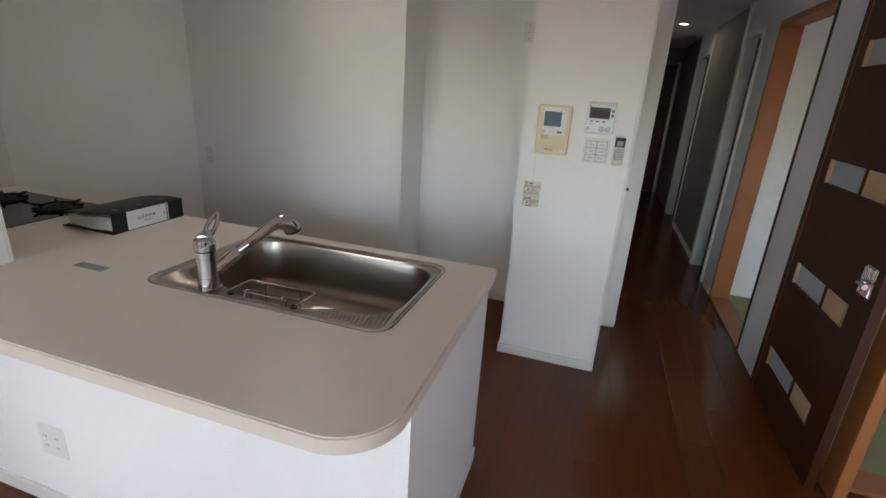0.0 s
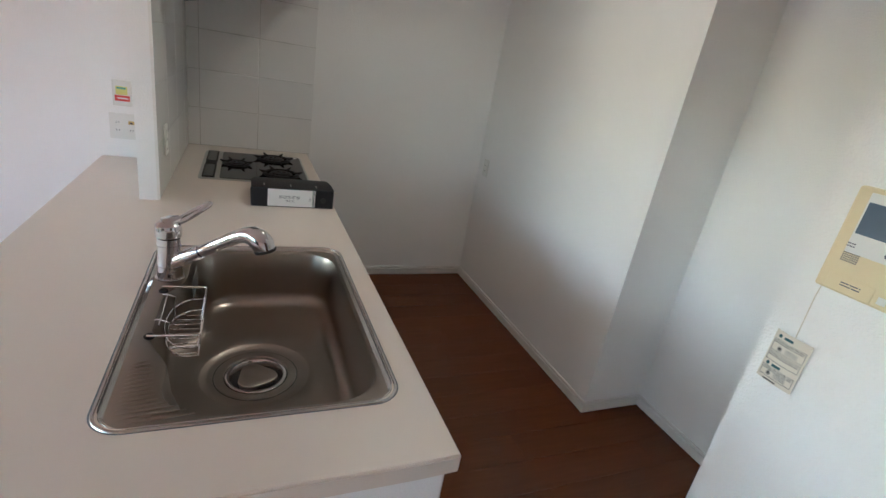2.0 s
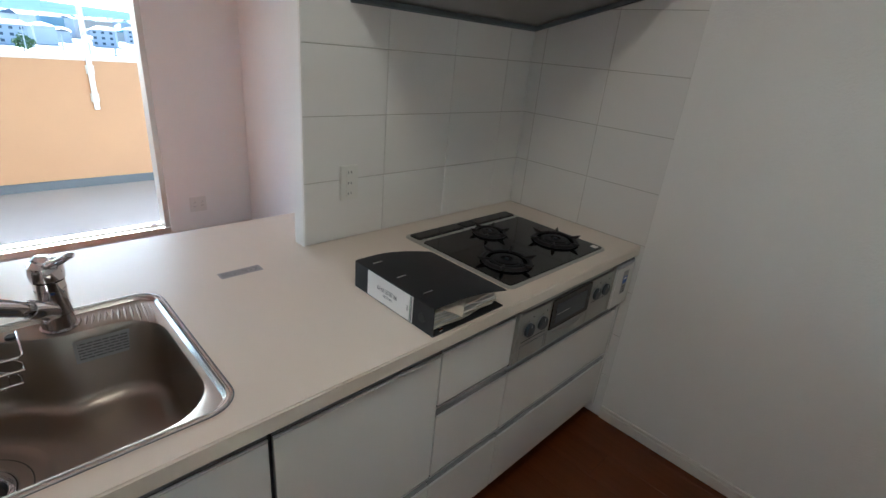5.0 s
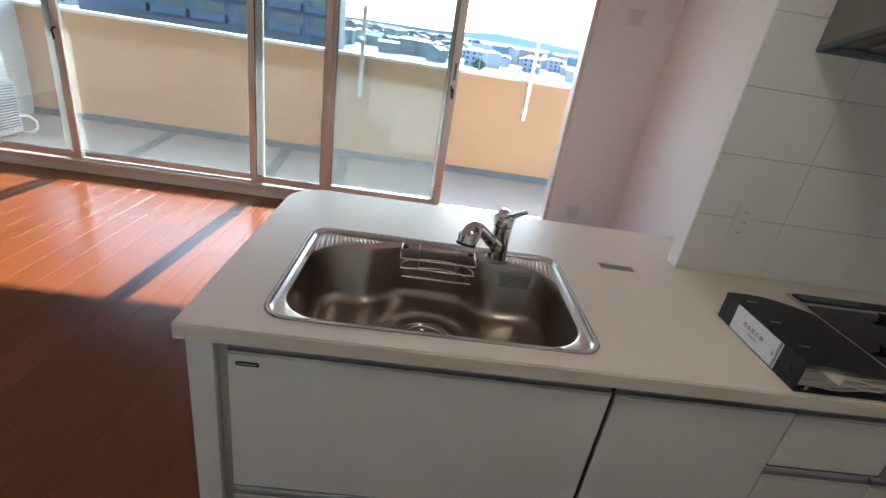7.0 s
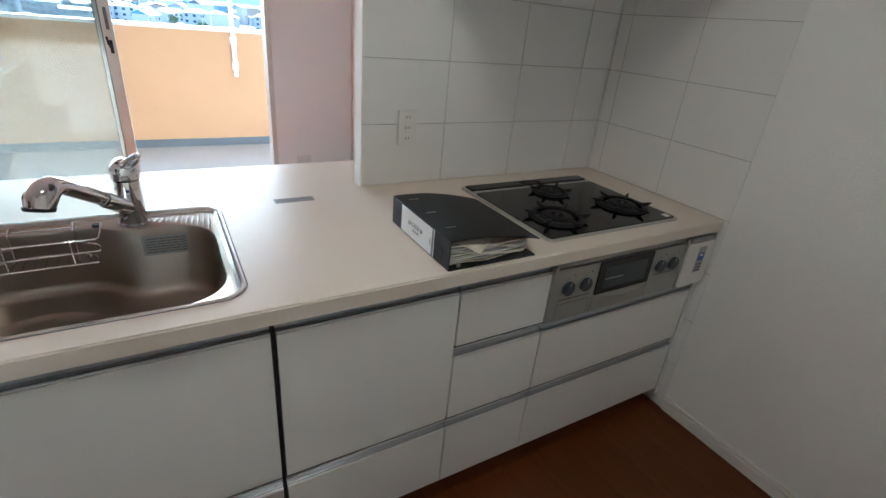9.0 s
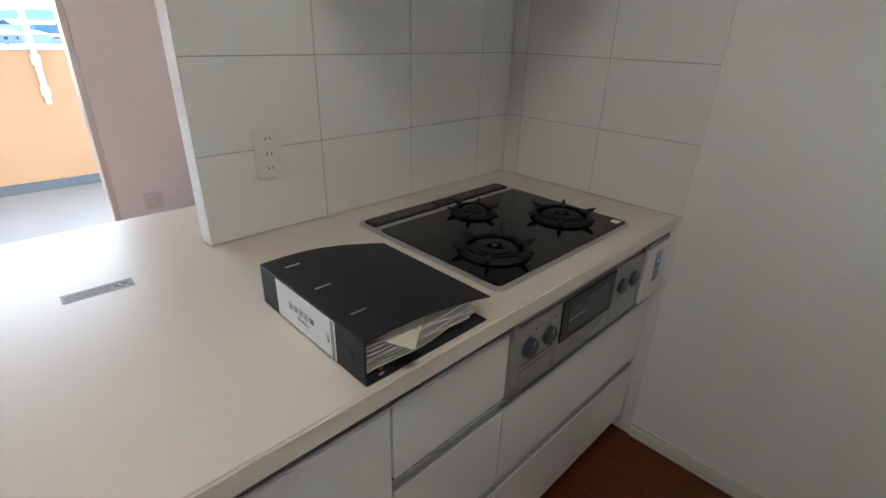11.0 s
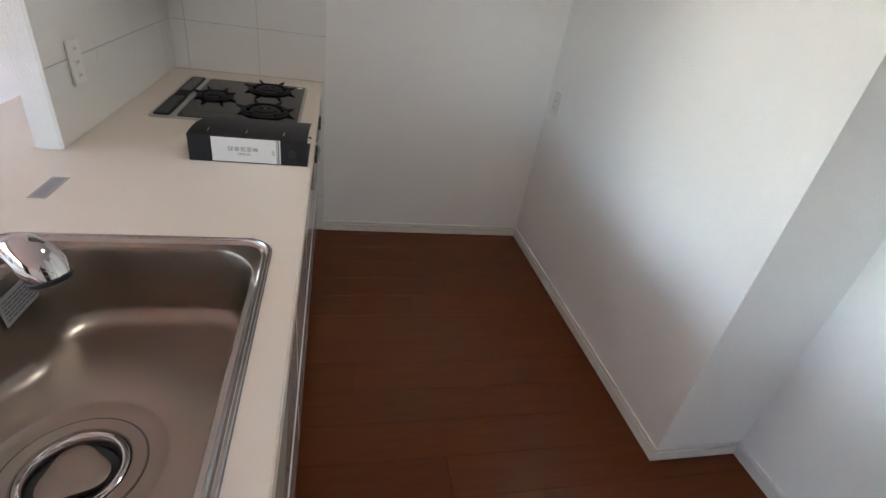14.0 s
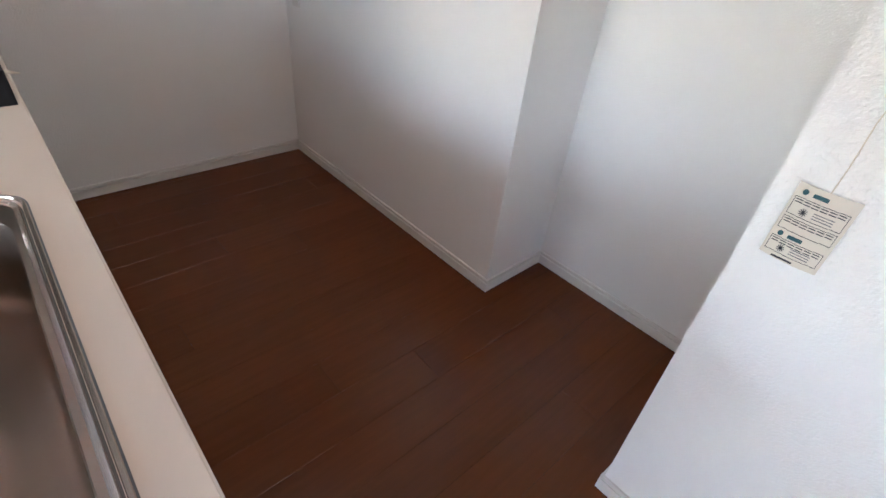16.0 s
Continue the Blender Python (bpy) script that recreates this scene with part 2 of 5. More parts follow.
def join(bm, other):
    if bm is None:
        return other
    me = bpy.data.meshes.new("tmp")
    other.to_mesh(me)
    other.free()
    bm.from_mesh(me)
    bpy.data.meshes.remove(me)
    return bm


def cyl(r, z0, z1, x=0, y=0, r2=None, seg=32, bev=0.0, bm=None, m=None):
    b = bmesh.new()
    bmesh.ops.create_cone(b, cap_ends=True, segments=seg, radius1=r, radius2=r if r2 is None else r2, depth=z1 - z0)
    bmesh.ops.translate(b, verts=b.verts, vec=(x, y, (z0 + z1) / 2))
    if bev:
        bmesh.ops.bevel(b, geom=[e for e in b.edges if len(e.link_faces) == 2 and e.calc_face_angle(0) > 1], offset=bev, segments=2, affect="EDGES")
    if m:
        bmesh.ops.transform(b, matrix=m, verts=b.verts)
    return join(bm, b)


def tube(points, radius, seg=10, bm=None, closed=False):
    """A round bar along points; radius a number or one for each point."""
    b = bmesh.new()
    pts = [Vector(p) for p in points]
    n = len(pts)
    rings = []
    up = None
    for i, p in enumerate(pts):
        a = pts[(i - 1) % n] if closed or i else p
        c = pts[(i + 1) % n] if closed or i < n - 1 else p
        d = (c - a).normalized()
        if up is None:
            up = Vector((0, 0, 1)) if abs(d.z) < 0.9 else Vector((1, 0, 0))
        s = d.cross(up).normalized()
        up = s.cross(d).normalized()
        r = radius[i] if isinstance(radius, (list, tuple)) else radius
        rings.append([b.verts.new(p + r * (math.cos(t) * s + math.sin(t) * up)) for t in (2 * math.pi * k / seg for k in range(seg))])
    for i in range(n if closed else n - 1):
        q, w = rings[i], rings[(i + 1) % n]
        for k in range(seg):
            b.faces.new((q[k], q[(k + 1) % seg], w[(k + 1) % seg], w[k]))
    if not closed:
        b.faces.new(rings[0])
        b.faces.new(rings[-1])
    return join(bm, b)


def rounded(x0, x1, y0, y1, r, seg=8):
    out = []
    for cx, cy, a0 in ((x1 - r, y1 - r, 0), (x0 + r, y1 - r, 90), (x0 + r, y0 + r, 180), (x1 - r, y0 + r, 270)):
        for k in range(seg + 1):
            a = radians(a0 + 90 * k / seg)
            out.append((cx + r * math.cos(a), cy + r * math.sin(a)))
    return out


def plate(loops, z0, z1, bm=None, bev=0.0):
    """A slab from z0 to z1 with the first loop as its outline and the others as holes."""
    b = bmesh.new()
    edges = []
    for lp in loops:
        vs = [b.verts.new((x, y, z1)) for x, y in lp]
        edges += [b.edges.new((vs[i], vs[(i + 1) % len(vs)])) for i in range(len(vs))]
    bmesh.ops.triangle_fill(b, edges=edges, use_beauty=True, use_dissolve=False)
    top = list(b.faces)
    ret = bmesh.ops.extrude_face_region(b, geom=top)
    low = [v for v in ret["geom"] if isinstance(v, bmesh.types.BMVert)]
    bmesh.ops.translate(b, verts=low, vec=(0, 0, z0 - z1))
    if bev:
        rim = [e for e in b.edges if len(e.link_faces) == 2 and e.calc_face_angle(0) > 1.2 and abs(e.verts[0].co.z - z1) < 1e-5 and abs(e.verts[1].co.z - z1) < 1e-5]
        bmesh.ops.bevel(b, geom=rim, offset=bev, segments=3, affect="EDGES")
    return join(bm, b)


def loft(loops, bm=None, cap=True):
    """Skin through loops of 3D points, each with the same count."""
    b = bmesh.new()
    rings = [[b.verts.new(p) for p in lp] for lp in loops]
    n = len(rings[0])
    for q, w in zip(rings, rings[1:]):
        for k in range(n):
            b.faces.new((q[k], q[(k + 1) % n], w[(k + 1) % n], w[k]))
    if cap:
        b.faces.new(rings[-1])
    return join(bm, b)



def bars(x0, x1, y0, y1, rows, z, words, bm=None):
    """Rows of short flat bars, as print too small to read, in x and y."""
    r = random.Random(int(abs(x0 * 1e4) + rows))
    b = bm
    h = (y1 - y0) / rows
    for j in range(rows):
        x = x0
        while x < x1 - 0.001:
            w = (x1 - x0) / words * r.uniform(0.5, 1.1)
            b = box(x, min(x1, x + w), y0 + h * (j + 0.25), y0 + h * (j + 0.7), z, z + 0.0002, bm=b)
            x += w + (x1 - x0) / words * 0.12
    return b


def bars_xz(x0, x1, z0, z1, rows, y, words, sign=1):
    b = bars(x0, x1, z0, z1, rows, 0, words)
    for v in b.verts:
        v.co = Vector((v.co.x, y + sign * v.co.z, v.co.y))
    return b


def rounded_plate(w, h, t):
    return plate([rounded(-w / 2, w / 2, -h / 2, h / 2, min(w, h) * 0.45)], 0, t)


# ---- the large structure ----
KX0, KY1, CEIL = -2.915, 3.60, 2.45
WIN_Y = -0.69
PEN_X, PEN_Y = -0.40, 1.63
CX, CY = -0.94, 2.04


def wall(name, x0, x1, y0, y1, z0, z1, label="white textured wallpaper", material=None):
    return struct(part(name, box(x0, x1, y0, y1, z0, z1), material or M_WALL), label)


wall_end = wall("wall_kitchen_end", KX0 - 0.15, KX0, 1.5, 4.1, 0, CEIL)
wall("wall_kitchen_back", KX0, -1.282, KY1, 4.1, 0, CEIL)
wall("wall_kitchen_recess", -1.282, -0.475, 3.965, 4.1, 0, CEIL)
wall("wall_intercom", -0.475, 0.045, 3.255, 4.1, 0, CEIL)
wall("wall_corridor_left", 0.045, 0.185, 3.9, 9.6, 0, CEIL)
wall("wall_corridor_end", 0.185, 0.93, 9.5, 9.6, 0, CEIL, "beige corridor wallpaper with the corridor's shade in its colour", M_CORR)
wall("wall_living_west", -2.78, -2.63, -0.85, 1.33, 0, CEIL)
wall("wall_living_pillar", -2.78, -2.48, 1.33, 1.638, 0, CEIL)
halfwall = wall("wall_half", KX0, -1.82, 1.64, 1.70, 0, CEIL)
wall("wall_window_side", -2.63, -2.02, -0.85, WIN_Y, 0, CEIL)
wall("wall_window_top", -2.02, 4.3, -0.85, WIN_Y, 2.1, CEIL)
wall("wall_living_east", 4.3, 4.42, -0.85, 2.9, 0, CEIL)
wall("wall_tatami_east", 3.6, 3.7, 2.9, 4.85, 0, CEIL)
wall("wall_tatami_north", 1.06, 3.7, 4.85, 4.95, 0, CEIL)
wall("wall_corridor_right", 0.93, 1.06, 3.57, 3.88, 0, CEIL)
wall("wall_corridor_right", 0.93, 1.06, 4.80, 5.12, 0, CEIL)
wall("wall_corridor_right", 0.93, 1.06, 5.62, 7.1, 0, CEIL, "beige corridor wallpaper with the corridor's shade in its colour", M_CORR)
wall("wall_corridor_right", 0.93, 1.06, 7.8, 9.6, 0, CEIL, "beige corridor wallpaper with the corridor's shade in its colour", M_CORR)
wall("wall_corridor_head", 0.93, 1.06, 3.88, 4.80, 2.02, CEIL)
wall("wall_corridor_head", 0.93, 1.06, 5.12, 5.62, 2.02, CEIL)
wall("wall_corridor_head", 0.93, 1.06, 7.1, 7.8, 2.02, CEIL)
wall("wall_side_room", 1.06, 1.2, 5.0, 9.6, 0, CEIL)
wall("wall_tatami_head", 1.0, 4.3, 2.78, 2.9, 2.05, CEIL)
wall("wall_tatami_side", 3.7, 4.3, 2.78, 2.9, 0, 2.05)
struct(part("ceiling", box(-3.1, 4.45, -0.85, 4.1, CEIL, CEIL + 0.12), M_CEIL), "white papered ceiling")
struct(part("ceiling", box(1.06, 3.7, 4.1, 4.95, CEIL, CEIL + 0.12), M_CEIL), "white papered ceiling")
struct(part("ceiling", box(0.185, 0.93, 4.1, 9.5, 2.26, 2.4), M_CEIL), "white papered corridor ceiling")
floor = struct(part("floor", box(-3.1, 4.42, -0.8, 9.6, -0.15, -0.004), M_GROOVE), "dark red-brown wood flooring in long narrow boards")
struct(part("floor", box(1.06, 3.6, 2.9, 4.85, -0.003, 0.02), M_TATAMI), "green woven tatami matting")


def trim(name, x0, x1, y0, y1, z0, z1, bev=0.002, label="", material=None):
    return struct(part(name, box(x0, x1, y0, y1, z0, z1, bev, 1), material or M_TRIM), label or "white painted baseboard")


def skirting(x0, x1, y0, y1, side):
    """A baseboard with a fine groove; side says which face looks into the room."""
    h = 0.062
    ob = None
    for z0, z1, t in ((0.0015, 0.044, 0.009), (0.044, 0.0475, 0.002), (0.0475, h, 0.0075)):
        bx = [x0, x1, y0, y1]
        k = {"-x": 0, "+x": 1, "-y": 2, "+y": 3}[side]
        base = bx[k ^ 1]
        bx[k] = base + (t if side[0] == "+" else -t)
        b = box(bx[0], bx[1], bx[2], bx[3], z0, z1)
        ob = b if ob is None else join(ob, b)
    return struct(part("baseboard", ob, M_TRIM), "white baseboard with a fine groove")


skirting(KX0, KX0 + 0.01, 2.393, KY1, "+x")
skirting(KX0, -1.273, KY1 - 0.01, KY1, "-y")
skirting(-1.282, -1.272, KY1, 3.965, "+x")
skirting(-1.282, -0.475, 3.955, 3.965, "-y")
skirting(-0.485, -0.475, 3.255, 3.965, "-x")
skirting(-0.484, 0.045, 3.245, 3.255, "-y")
skirting(-2.63, -2.62, -0.69, 1.33, "+x")
skirting(-2.62, -2.02, -0.69, -0.68, "+y")
skirting(0.92, 0.93, 4.85, 5.07, "-x")
skirting(0.92, 0.93, 5.67, 7.05, "-x")
skirting(0.185, 0.195, 3.94, 9.5, "+x")
trim("trim", 0.045, 0.06, 3.25, 3.9, 0, CEIL, label="thin white corner casing")
trim("trim", 0.06, 0.185, 3.87, 3.9, 0, 2.2, label="white door casing at the corridor")

# ---- windows and balcony ----
GY = -0.745
win = struct(new("window_1"), "wide aluminium sliding windows to the balcony")
part("window_frame", box(-2.02, -1.985, -0.82, -0.70, 0.10, 2.1, 0.002, 1), M_FRAME, win)
part("window_frame", box(-0.074, -0.040, -0.82, -0.70, 0.10, 2.1, 0.003, 1), M_FRAME, win)
part("window_frame", box(4.26, 4.3, -0.82, -0.70, 0.10, 2.1, 0.002, 1), M_FRAME, win)
part("window_frame", box(-2.02, 4.3, -0.82, -0.70, 2.06, 2.1), M_FRAME, win)
part("window_sill", box(-2.02, 4.3, -0.84, -0.694, 0.055, 0.10, 0.003, 1), M_FRAME, win)
part("window_sill", box(-2.02, 4.3, -0.80, -0.69, 0.0, 0.055), M_TRIM, win, "white sill board")
part("track", box(-1.985, -0.075, -0.755, -0.750, 0.10, 0.113), M_FRAME, win)
part("track", box(-1.985, -0.075, -0.795, -0.790, 0.10, 0.113), M_FRAME, win)
part("track", box(-0.039, 4.26, -0.755, -0.750, 0.10, 0.113), M_FRAME, win)


def sash(x0, x1, y, stile=0.045, right=None):
    right = right or stile
    s = part("window_frame", join(join(join(box(x0, x0 + stile, y - 0.014, y + 0.014, 0.114, 2.06, 0.002, 1),
        box(x1 - right, x1, y - 0.014, y + 0.014, 0.114, 2.06, 0.002, 1)),
        box(x0 + stile, x1 - right, y - 0.014, y + 0.014, 0.114, 0.165, 0.002, 1)),
        box(x0 + stile, x1 - right, y - 0.014, y + 0.014, 2.01, 2.06, 0.002, 1)), M_FRAME, win, "sliding aluminium sash")
    p = part("pane", box(x0 + stile, x1 - right, y - 0.003, y + 0.003, 0.165, 2.01), M_PANE, s, "clear glass")
    p.visible_shadow = False
    g = box(x0 + stile, x0 + stile + 0.005, y - 0.008, y + 0.008, 0.165, 2.01)
    g = box(x1 - right - 0.005, x1 - right, y - 0.008, y + 0.008, 0.165, 2.01, bm=g)
    g = box(x0 + stile + 0.005, x1 - right - 0.005, y - 0.008, y + 0.008, 0.165, 0.170, bm=g)
    part("glazing_seal", g, M_RUBBER, s, "black rubber glazing seal")
    return s


sa = sash(-1.060, -0.075, -0.730, 0.062, 0.030)
sb = sash(-1.020, -0.075, -0.772, 0.05, 0.028)
sc = sash(-0.039, 0.57, -0.730, 0.022, 0.05)
sd = sash(0.465, 2.10, -0.772, 0.06)
se = sash(1.955, 3.3, -0.730, 0.06)
sf = sash(3.2, 4.26, -0.772, 0.05)
# lock and pull on the sash
part("lock", box(-1.042, -1.024, -0.716, -0.700, 1.03, 1.11, 0.003, 1), M_BLACK, sa, "dark lever lock")
part("handle", box(-1.040, -1.022, -0.716, -0.708, 1.17, 1.30, 0.003, 1), M_GUT, sa, "recessed finger pull")
part("latch", tube([(-1.03, -0.705, 1.06), (-1.02, -0.695, 1.09), (-1.015, -0.695, 1.13)], 0.007), M_BLACK, sa)
part("latch", tube([(-0.097, -0.712, 1.22), (-0.092, -0.700, 1.225), (-0.087, -0.712, 1.23)], 0.006), M_FRAME, sa)
part("roller", cyl(0.006, 0, 0.006, m=pose(-1.035, -0.712, 0.30, 90)), M_GUT, sa)
part("lock", tube([(1.985, -0.712, 1.12), (2.0, -0.690, 1.10), (1.99, -0.685, 1.03)], 0.008), M_BLACK, se, "dark lever lock")

balc = struct(part("balcony_floor", box(-3.2, 6.0, -2.85, -0.84, -0.3, -0.12), M_BALC), "grey balcony sheet flooring")
# three darker grey strips slanting across the balcony floor
for a in (0.60, -0.12, 2.02):
    b = box(0, 0.13, -2.80, -1.0, -0.1205, -0.1175, 0.0008, 1)
    for v in b.verts:
        v.co.x += a - 0.10 * (v.co.y + 1.0)
    part("slanted_strip", b, M_BALC2, balc, "darker grey slanted strip")
struct(part("parapet", box(-3.2, 6.0, -3.0, -2.85, -0.6, 1.10), M_PARA), "ochre plastered balcony parapet")
struct(part("parapet_cap", box(-3.2, 6.0, -3.03, -2.83, 1.10, 1.135, 0.004), M_CAP), "pale metal coping")
struct(part("gutter", box(-3.2, 6.0, -2.85, -2.825, -0.12, -0.035, 0.003, 1), M_GUT), "dark grey painted upstand")
struct(part("balcony_ceiling", box(-3.2, 6.0, -3.0, -0.85, 2.42, 2.6), M_CEIL), "white balcony soffit")
struct(part("balcony_wall", box(-3.35, -3.2, -3.0, -0.8, -0.6, 2.6), M_CAP), "white balcony divider")
struct(part("balcony_wall", box(6.0, 6.15, -3.0, -0.8, -0.6, 2.6), M_CAP), "white balcony divider")
struct(part("wall_outside", box(4.3, 6.0, -0.95, -0.85, 0.0, 2.6), M_CAP), "pale outer wall")

for x in (-2.038, -0.002):
    r = thing("laundry_pole_bracket", (x, -2.83, 0), "white metal laundry pole bracket on the parapet", "pole bracket", "brackets on the parapet")
    part("bar", box(-0.022, 0.022, 0.004, 0.032, 0.65, 1.66, 0.003, 1), M_CAP, r)
    part("clamp", box(-0.035, 0.035, -0.001, 0.006, 0.72, 0.80, 0.001, 1), M_FRAME, r)
    part("clamp", box(-0.035, 0.035, -0.001, 0.006, 0.98, 1.06, 0.001, 1), M_FRAME, r)
    part("arm", box(-0.014, 0.014, 0.03, 0.34, 1.30, 1.33, 0.003, 1), M_CAP, r)

ac = thing("air_conditioner_unit", (3.34, -1.88, -0.12), "white outdoor air conditioner unit on the balcony", "air conditioner")
part("body", box(0.0, 0.78, 0.0, 0.31, 0.04, 0.56, 0.012), M_CAP, ac)
for k in range(16):
    part("louvre", box(-0.006, 0.004, 0.03, 0.28, 0.09 + 0.027 * k, 0.105 + 0.027 * k, 0.002, 1), M_CAP, ac)
part("grille_backing", box(-0.001, 0.001, 0.025, 0.285, 0.085, 0.52), M_GUT, ac)
part("foot", box(0.08, 0.16, -0.02, 0.33, 0, 0.04, 0.003, 1), M_FRAME, ac)
part("foot", box(0.62, 0.70, -0.02, 0.33, 0, 0.04, 0.003, 1), M_FRAME, ac)
part("hose", tube([(0.02, 0.02, 0.20), (-0.06, -0.02, 0.21), (-0.11, -0.05, 0.15), (-0.10, -0.06, 0.08), (-0.03, -0.06, 0.02), (0.06, -0.08, 0.015)], 0.012), M_CAP, ac, "pale drain hose")

col = struct(part("column", box(3.95, 4.59, -2.85, -2.55, -0.12, 2.42), M_GROUT), "white tiled balcony column")

# ---- worktop and peninsula ----
out = [(KX0, 2.375), (KX0, 1.702), (-1.818, 1.702), (-1.818, 1.638), (-2.478, 1.638), (-2.478, 1.38)]
out += [(-0.518 + 0.14 * math.sin(radians(a)), 1.52 - 0.14 * math.cos(radians(a))) for a in range(0, 91, 3)]
out += [(-0.378, 2.30), (-0.381, 2.372), (-0.384, 2.375)]
SX0, SX1, SY0, SY1 = -1.360, -0.542, 1.762, 2.312
hole = rounded(SX0 + 0.012, SX1 - 0.012, SY0 + 0.012, SY1 - 0.012, 0.065)
tagged(part("worktop", plate([out, hole], 0.812, 0.85, bev=0.004), M_TOP, smooth=True), "cream solid surface worktop on the kitchen peninsula", "worktop")

pen = thing("peninsula_wall", (PEN_X, PEN_Y, 0), "white papered low wall under the worktop", "low wall")
part("back_panel", box(-2.23, 0.0, -0.03, 0.03, 0.0, 0.812), M_WALL, pen)
part("end_panel", box(-0.035, 0.0, 0.03, 0.725, 0.0, 0.812), M_WALL, pen)
part("baseboard", join(box(-2.23, 0.009, -0.039, -0.03, 0, 0.062, 0.002, 1), box(0.0, 0.009, -0.03, 0.725, 0, 0.062, 0.002, 1)), M_TRIM, pen, "white baseboard")

# ---- base cabinets ----
FY = 2.355


def strip(x0, x1, prof):
    """A profile of (y, z) drawn out along x."""
    b = bmesh.new()
    v = [[b.verts.new((x, y, z)) for y, z in prof] for x in (x0, x1)]
    for k in range(len(prof)):
        k2 = (k + 1) % len(prof)
        b.faces.new((v[0][k], v[0][k2], v[1][k2], v[1][k]))
    b.faces.new(v[0])
    b.faces.new(v[1])
    return b


def cabinet(label, x0, x1, fronts):
    """A floor unit with fronts given as (x0, x1, z0, z1) and a rail over each row."""
    c = thing("base_cabinet", ((x0 + x1) / 2, 2.05, 0), label, "cabinet", "kitchen base cabinets")
    ox, oy = -(x0 + x1) / 2, -2.05
    body = box(x0 + 0.001 + ox, x1 - 0.001 + ox, 1.72 + oy, FY - 0.022 + oy, 0.07, 0.60)
    part("body", body, M_CARC, c)
    part("toe_kick", box(x0 + 0.001 + ox, x1 - 0.001 + ox, FY - 0.075 + oy, FY - 0.060 + oy, 0.0, 0.07), M_TRIM, c)
    for a, b, z0, z1 in fronts:
        d = part("drawer_front", box(a + 0.0015 + ox, b - 0.0015 + ox, FY - 0.018 + oy, FY + oy, z0, z1, 0.0012, 1), M_CAB, c, "glossy white drawer front")
        a0, b0 = a + 0.0015 + ox, b - 0.0015 + ox
        prof = [(-0.018, 0.0087), (-0.0035, 0.0087), (-0.0035, 0.0100), (-0.010, 0.0125), (-0.0145, 0.018), (-0.0145, 0.023), (-0.010, 0.0275), (-0.0035, 0.0290), (-0.0035, 0.0310), (-0.018, 0.0310)]
        part("handle_rail", strip(a0, b0, [(FY + oy + u, z1 + w) for u, w in prof]), M_ALU, d, "scooped aluminium handle rail")
        part("lip", box(a0, b0, FY - 0.018 + oy, FY + 0.001 + oy, z1 + 0.0032, z1 + 0.0062, 0.0008, 2), M_LIP, d, "metal lip with its highlight in the colour")
        # black strips put the shade under and over the rail into colour
        part("rail_shade", join(box(a0, b0, FY - 0.0175 + oy, FY - 0.004 + oy, z1 + 0.0003, z1 + 0.0030), box(a0, b0, FY - 0.0175 + oy, FY - 0.004 + oy, z1 + 0.0064, z1 + 0.0085)), M_BLACK, d, "black strip standing in for shade at the rail")
        part("rail_shade", box(a0, b0, FY - 0.0175 + oy, FY - 0.007 + oy, z1 + 0.0337, z1 + 0.0385), M_BLACK, d, "black strip standing in for shade at the rail")
        part("top_edge", box(a0, b0, FY - 0.0065 + oy, FY - 0.0025 + oy, z1 + 0.0312, z1 + 0.0335, 0.0005, 1), M_LIP, d, "metal edge with its highlight in the colour")
    return c


Z1, Z2, Z3 = (0.088, 0.306), (0.349, 0.565), (0.607, 0.772)
c1 = cabinet("wide glossy white sink cabinet under the worktop", -1.385, -0.487, [(-1.385, -0.487, *Z1), (-1.385, -0.487, Z2[0], Z3[1])])
c2 = cabinet("glossy white cabinet with a tall front beside the drawers", -1.847, -1.393, [(-1.847, -1.393, *Z1), (-1.847, -1.393, Z2[0], Z3[1])])
c3 = cabinet("narrow glossy white three-drawer cabinet beside the oven", -2.157, -1.849, [(-2.157, -1.849, *Z1), (-2.157, -1.849, *Z2), (-2.157, -1.849, *Z3)])
c4 = cabinet("glossy white two-drawer cabinet under the fish grill", -2.885, -2.159, [(-2.885, -2.159, *Z1), (-2.885, -2.159, *Z2)])
tagged(part("end_board", box(KX0 + 0.004, -2.8945, 2.20, FY - 0.001, 0.05, 0.81, 0.001, 1), M_CAB), "narrow white filler panel between cabinet and end wall", "panel")
tagged(part("gap_strip", box(-1.3912, -1.3868, 2.28, FY - 0.004, 0.0, 0.80), M_BLACK), "thin black strip standing in for shade at the rail between two cabinets", "trim strip")
tagged(part("end_board", box(-0.4855, -0.4605, 2.20, FY - 0.017, 0.0, 0.811), M_REVEAL), "narrow recessed grey strip beside the sink cabinet", "panel")
tagged(part("end_board", join(box(-0.459, -0.4365, 1.662, FY + 0.0003, 0.0, 0.811), box(-0.459, -0.4005, FY + 0.0003, FY + 0.0040, 0.0, 0.811, 0.001, 1)), M_CAB), "white end panel beside the sink cabinet", "panel")
bd = tagged(part("badge", rounded_plate(0.053, 0.0115, 0.0012), M_BLACK), "small black maker badge on the sink cabinet front", "badge")
bd.matrix_world = pose(-0.5335, FY + 0.0002, 0.747, 90, 0, 180)
part("print", bars(-0.022, 0.022, -0.0026, 0.0026, 1, 0.0013, 5), M_PAPER, bd, "tiny white print")

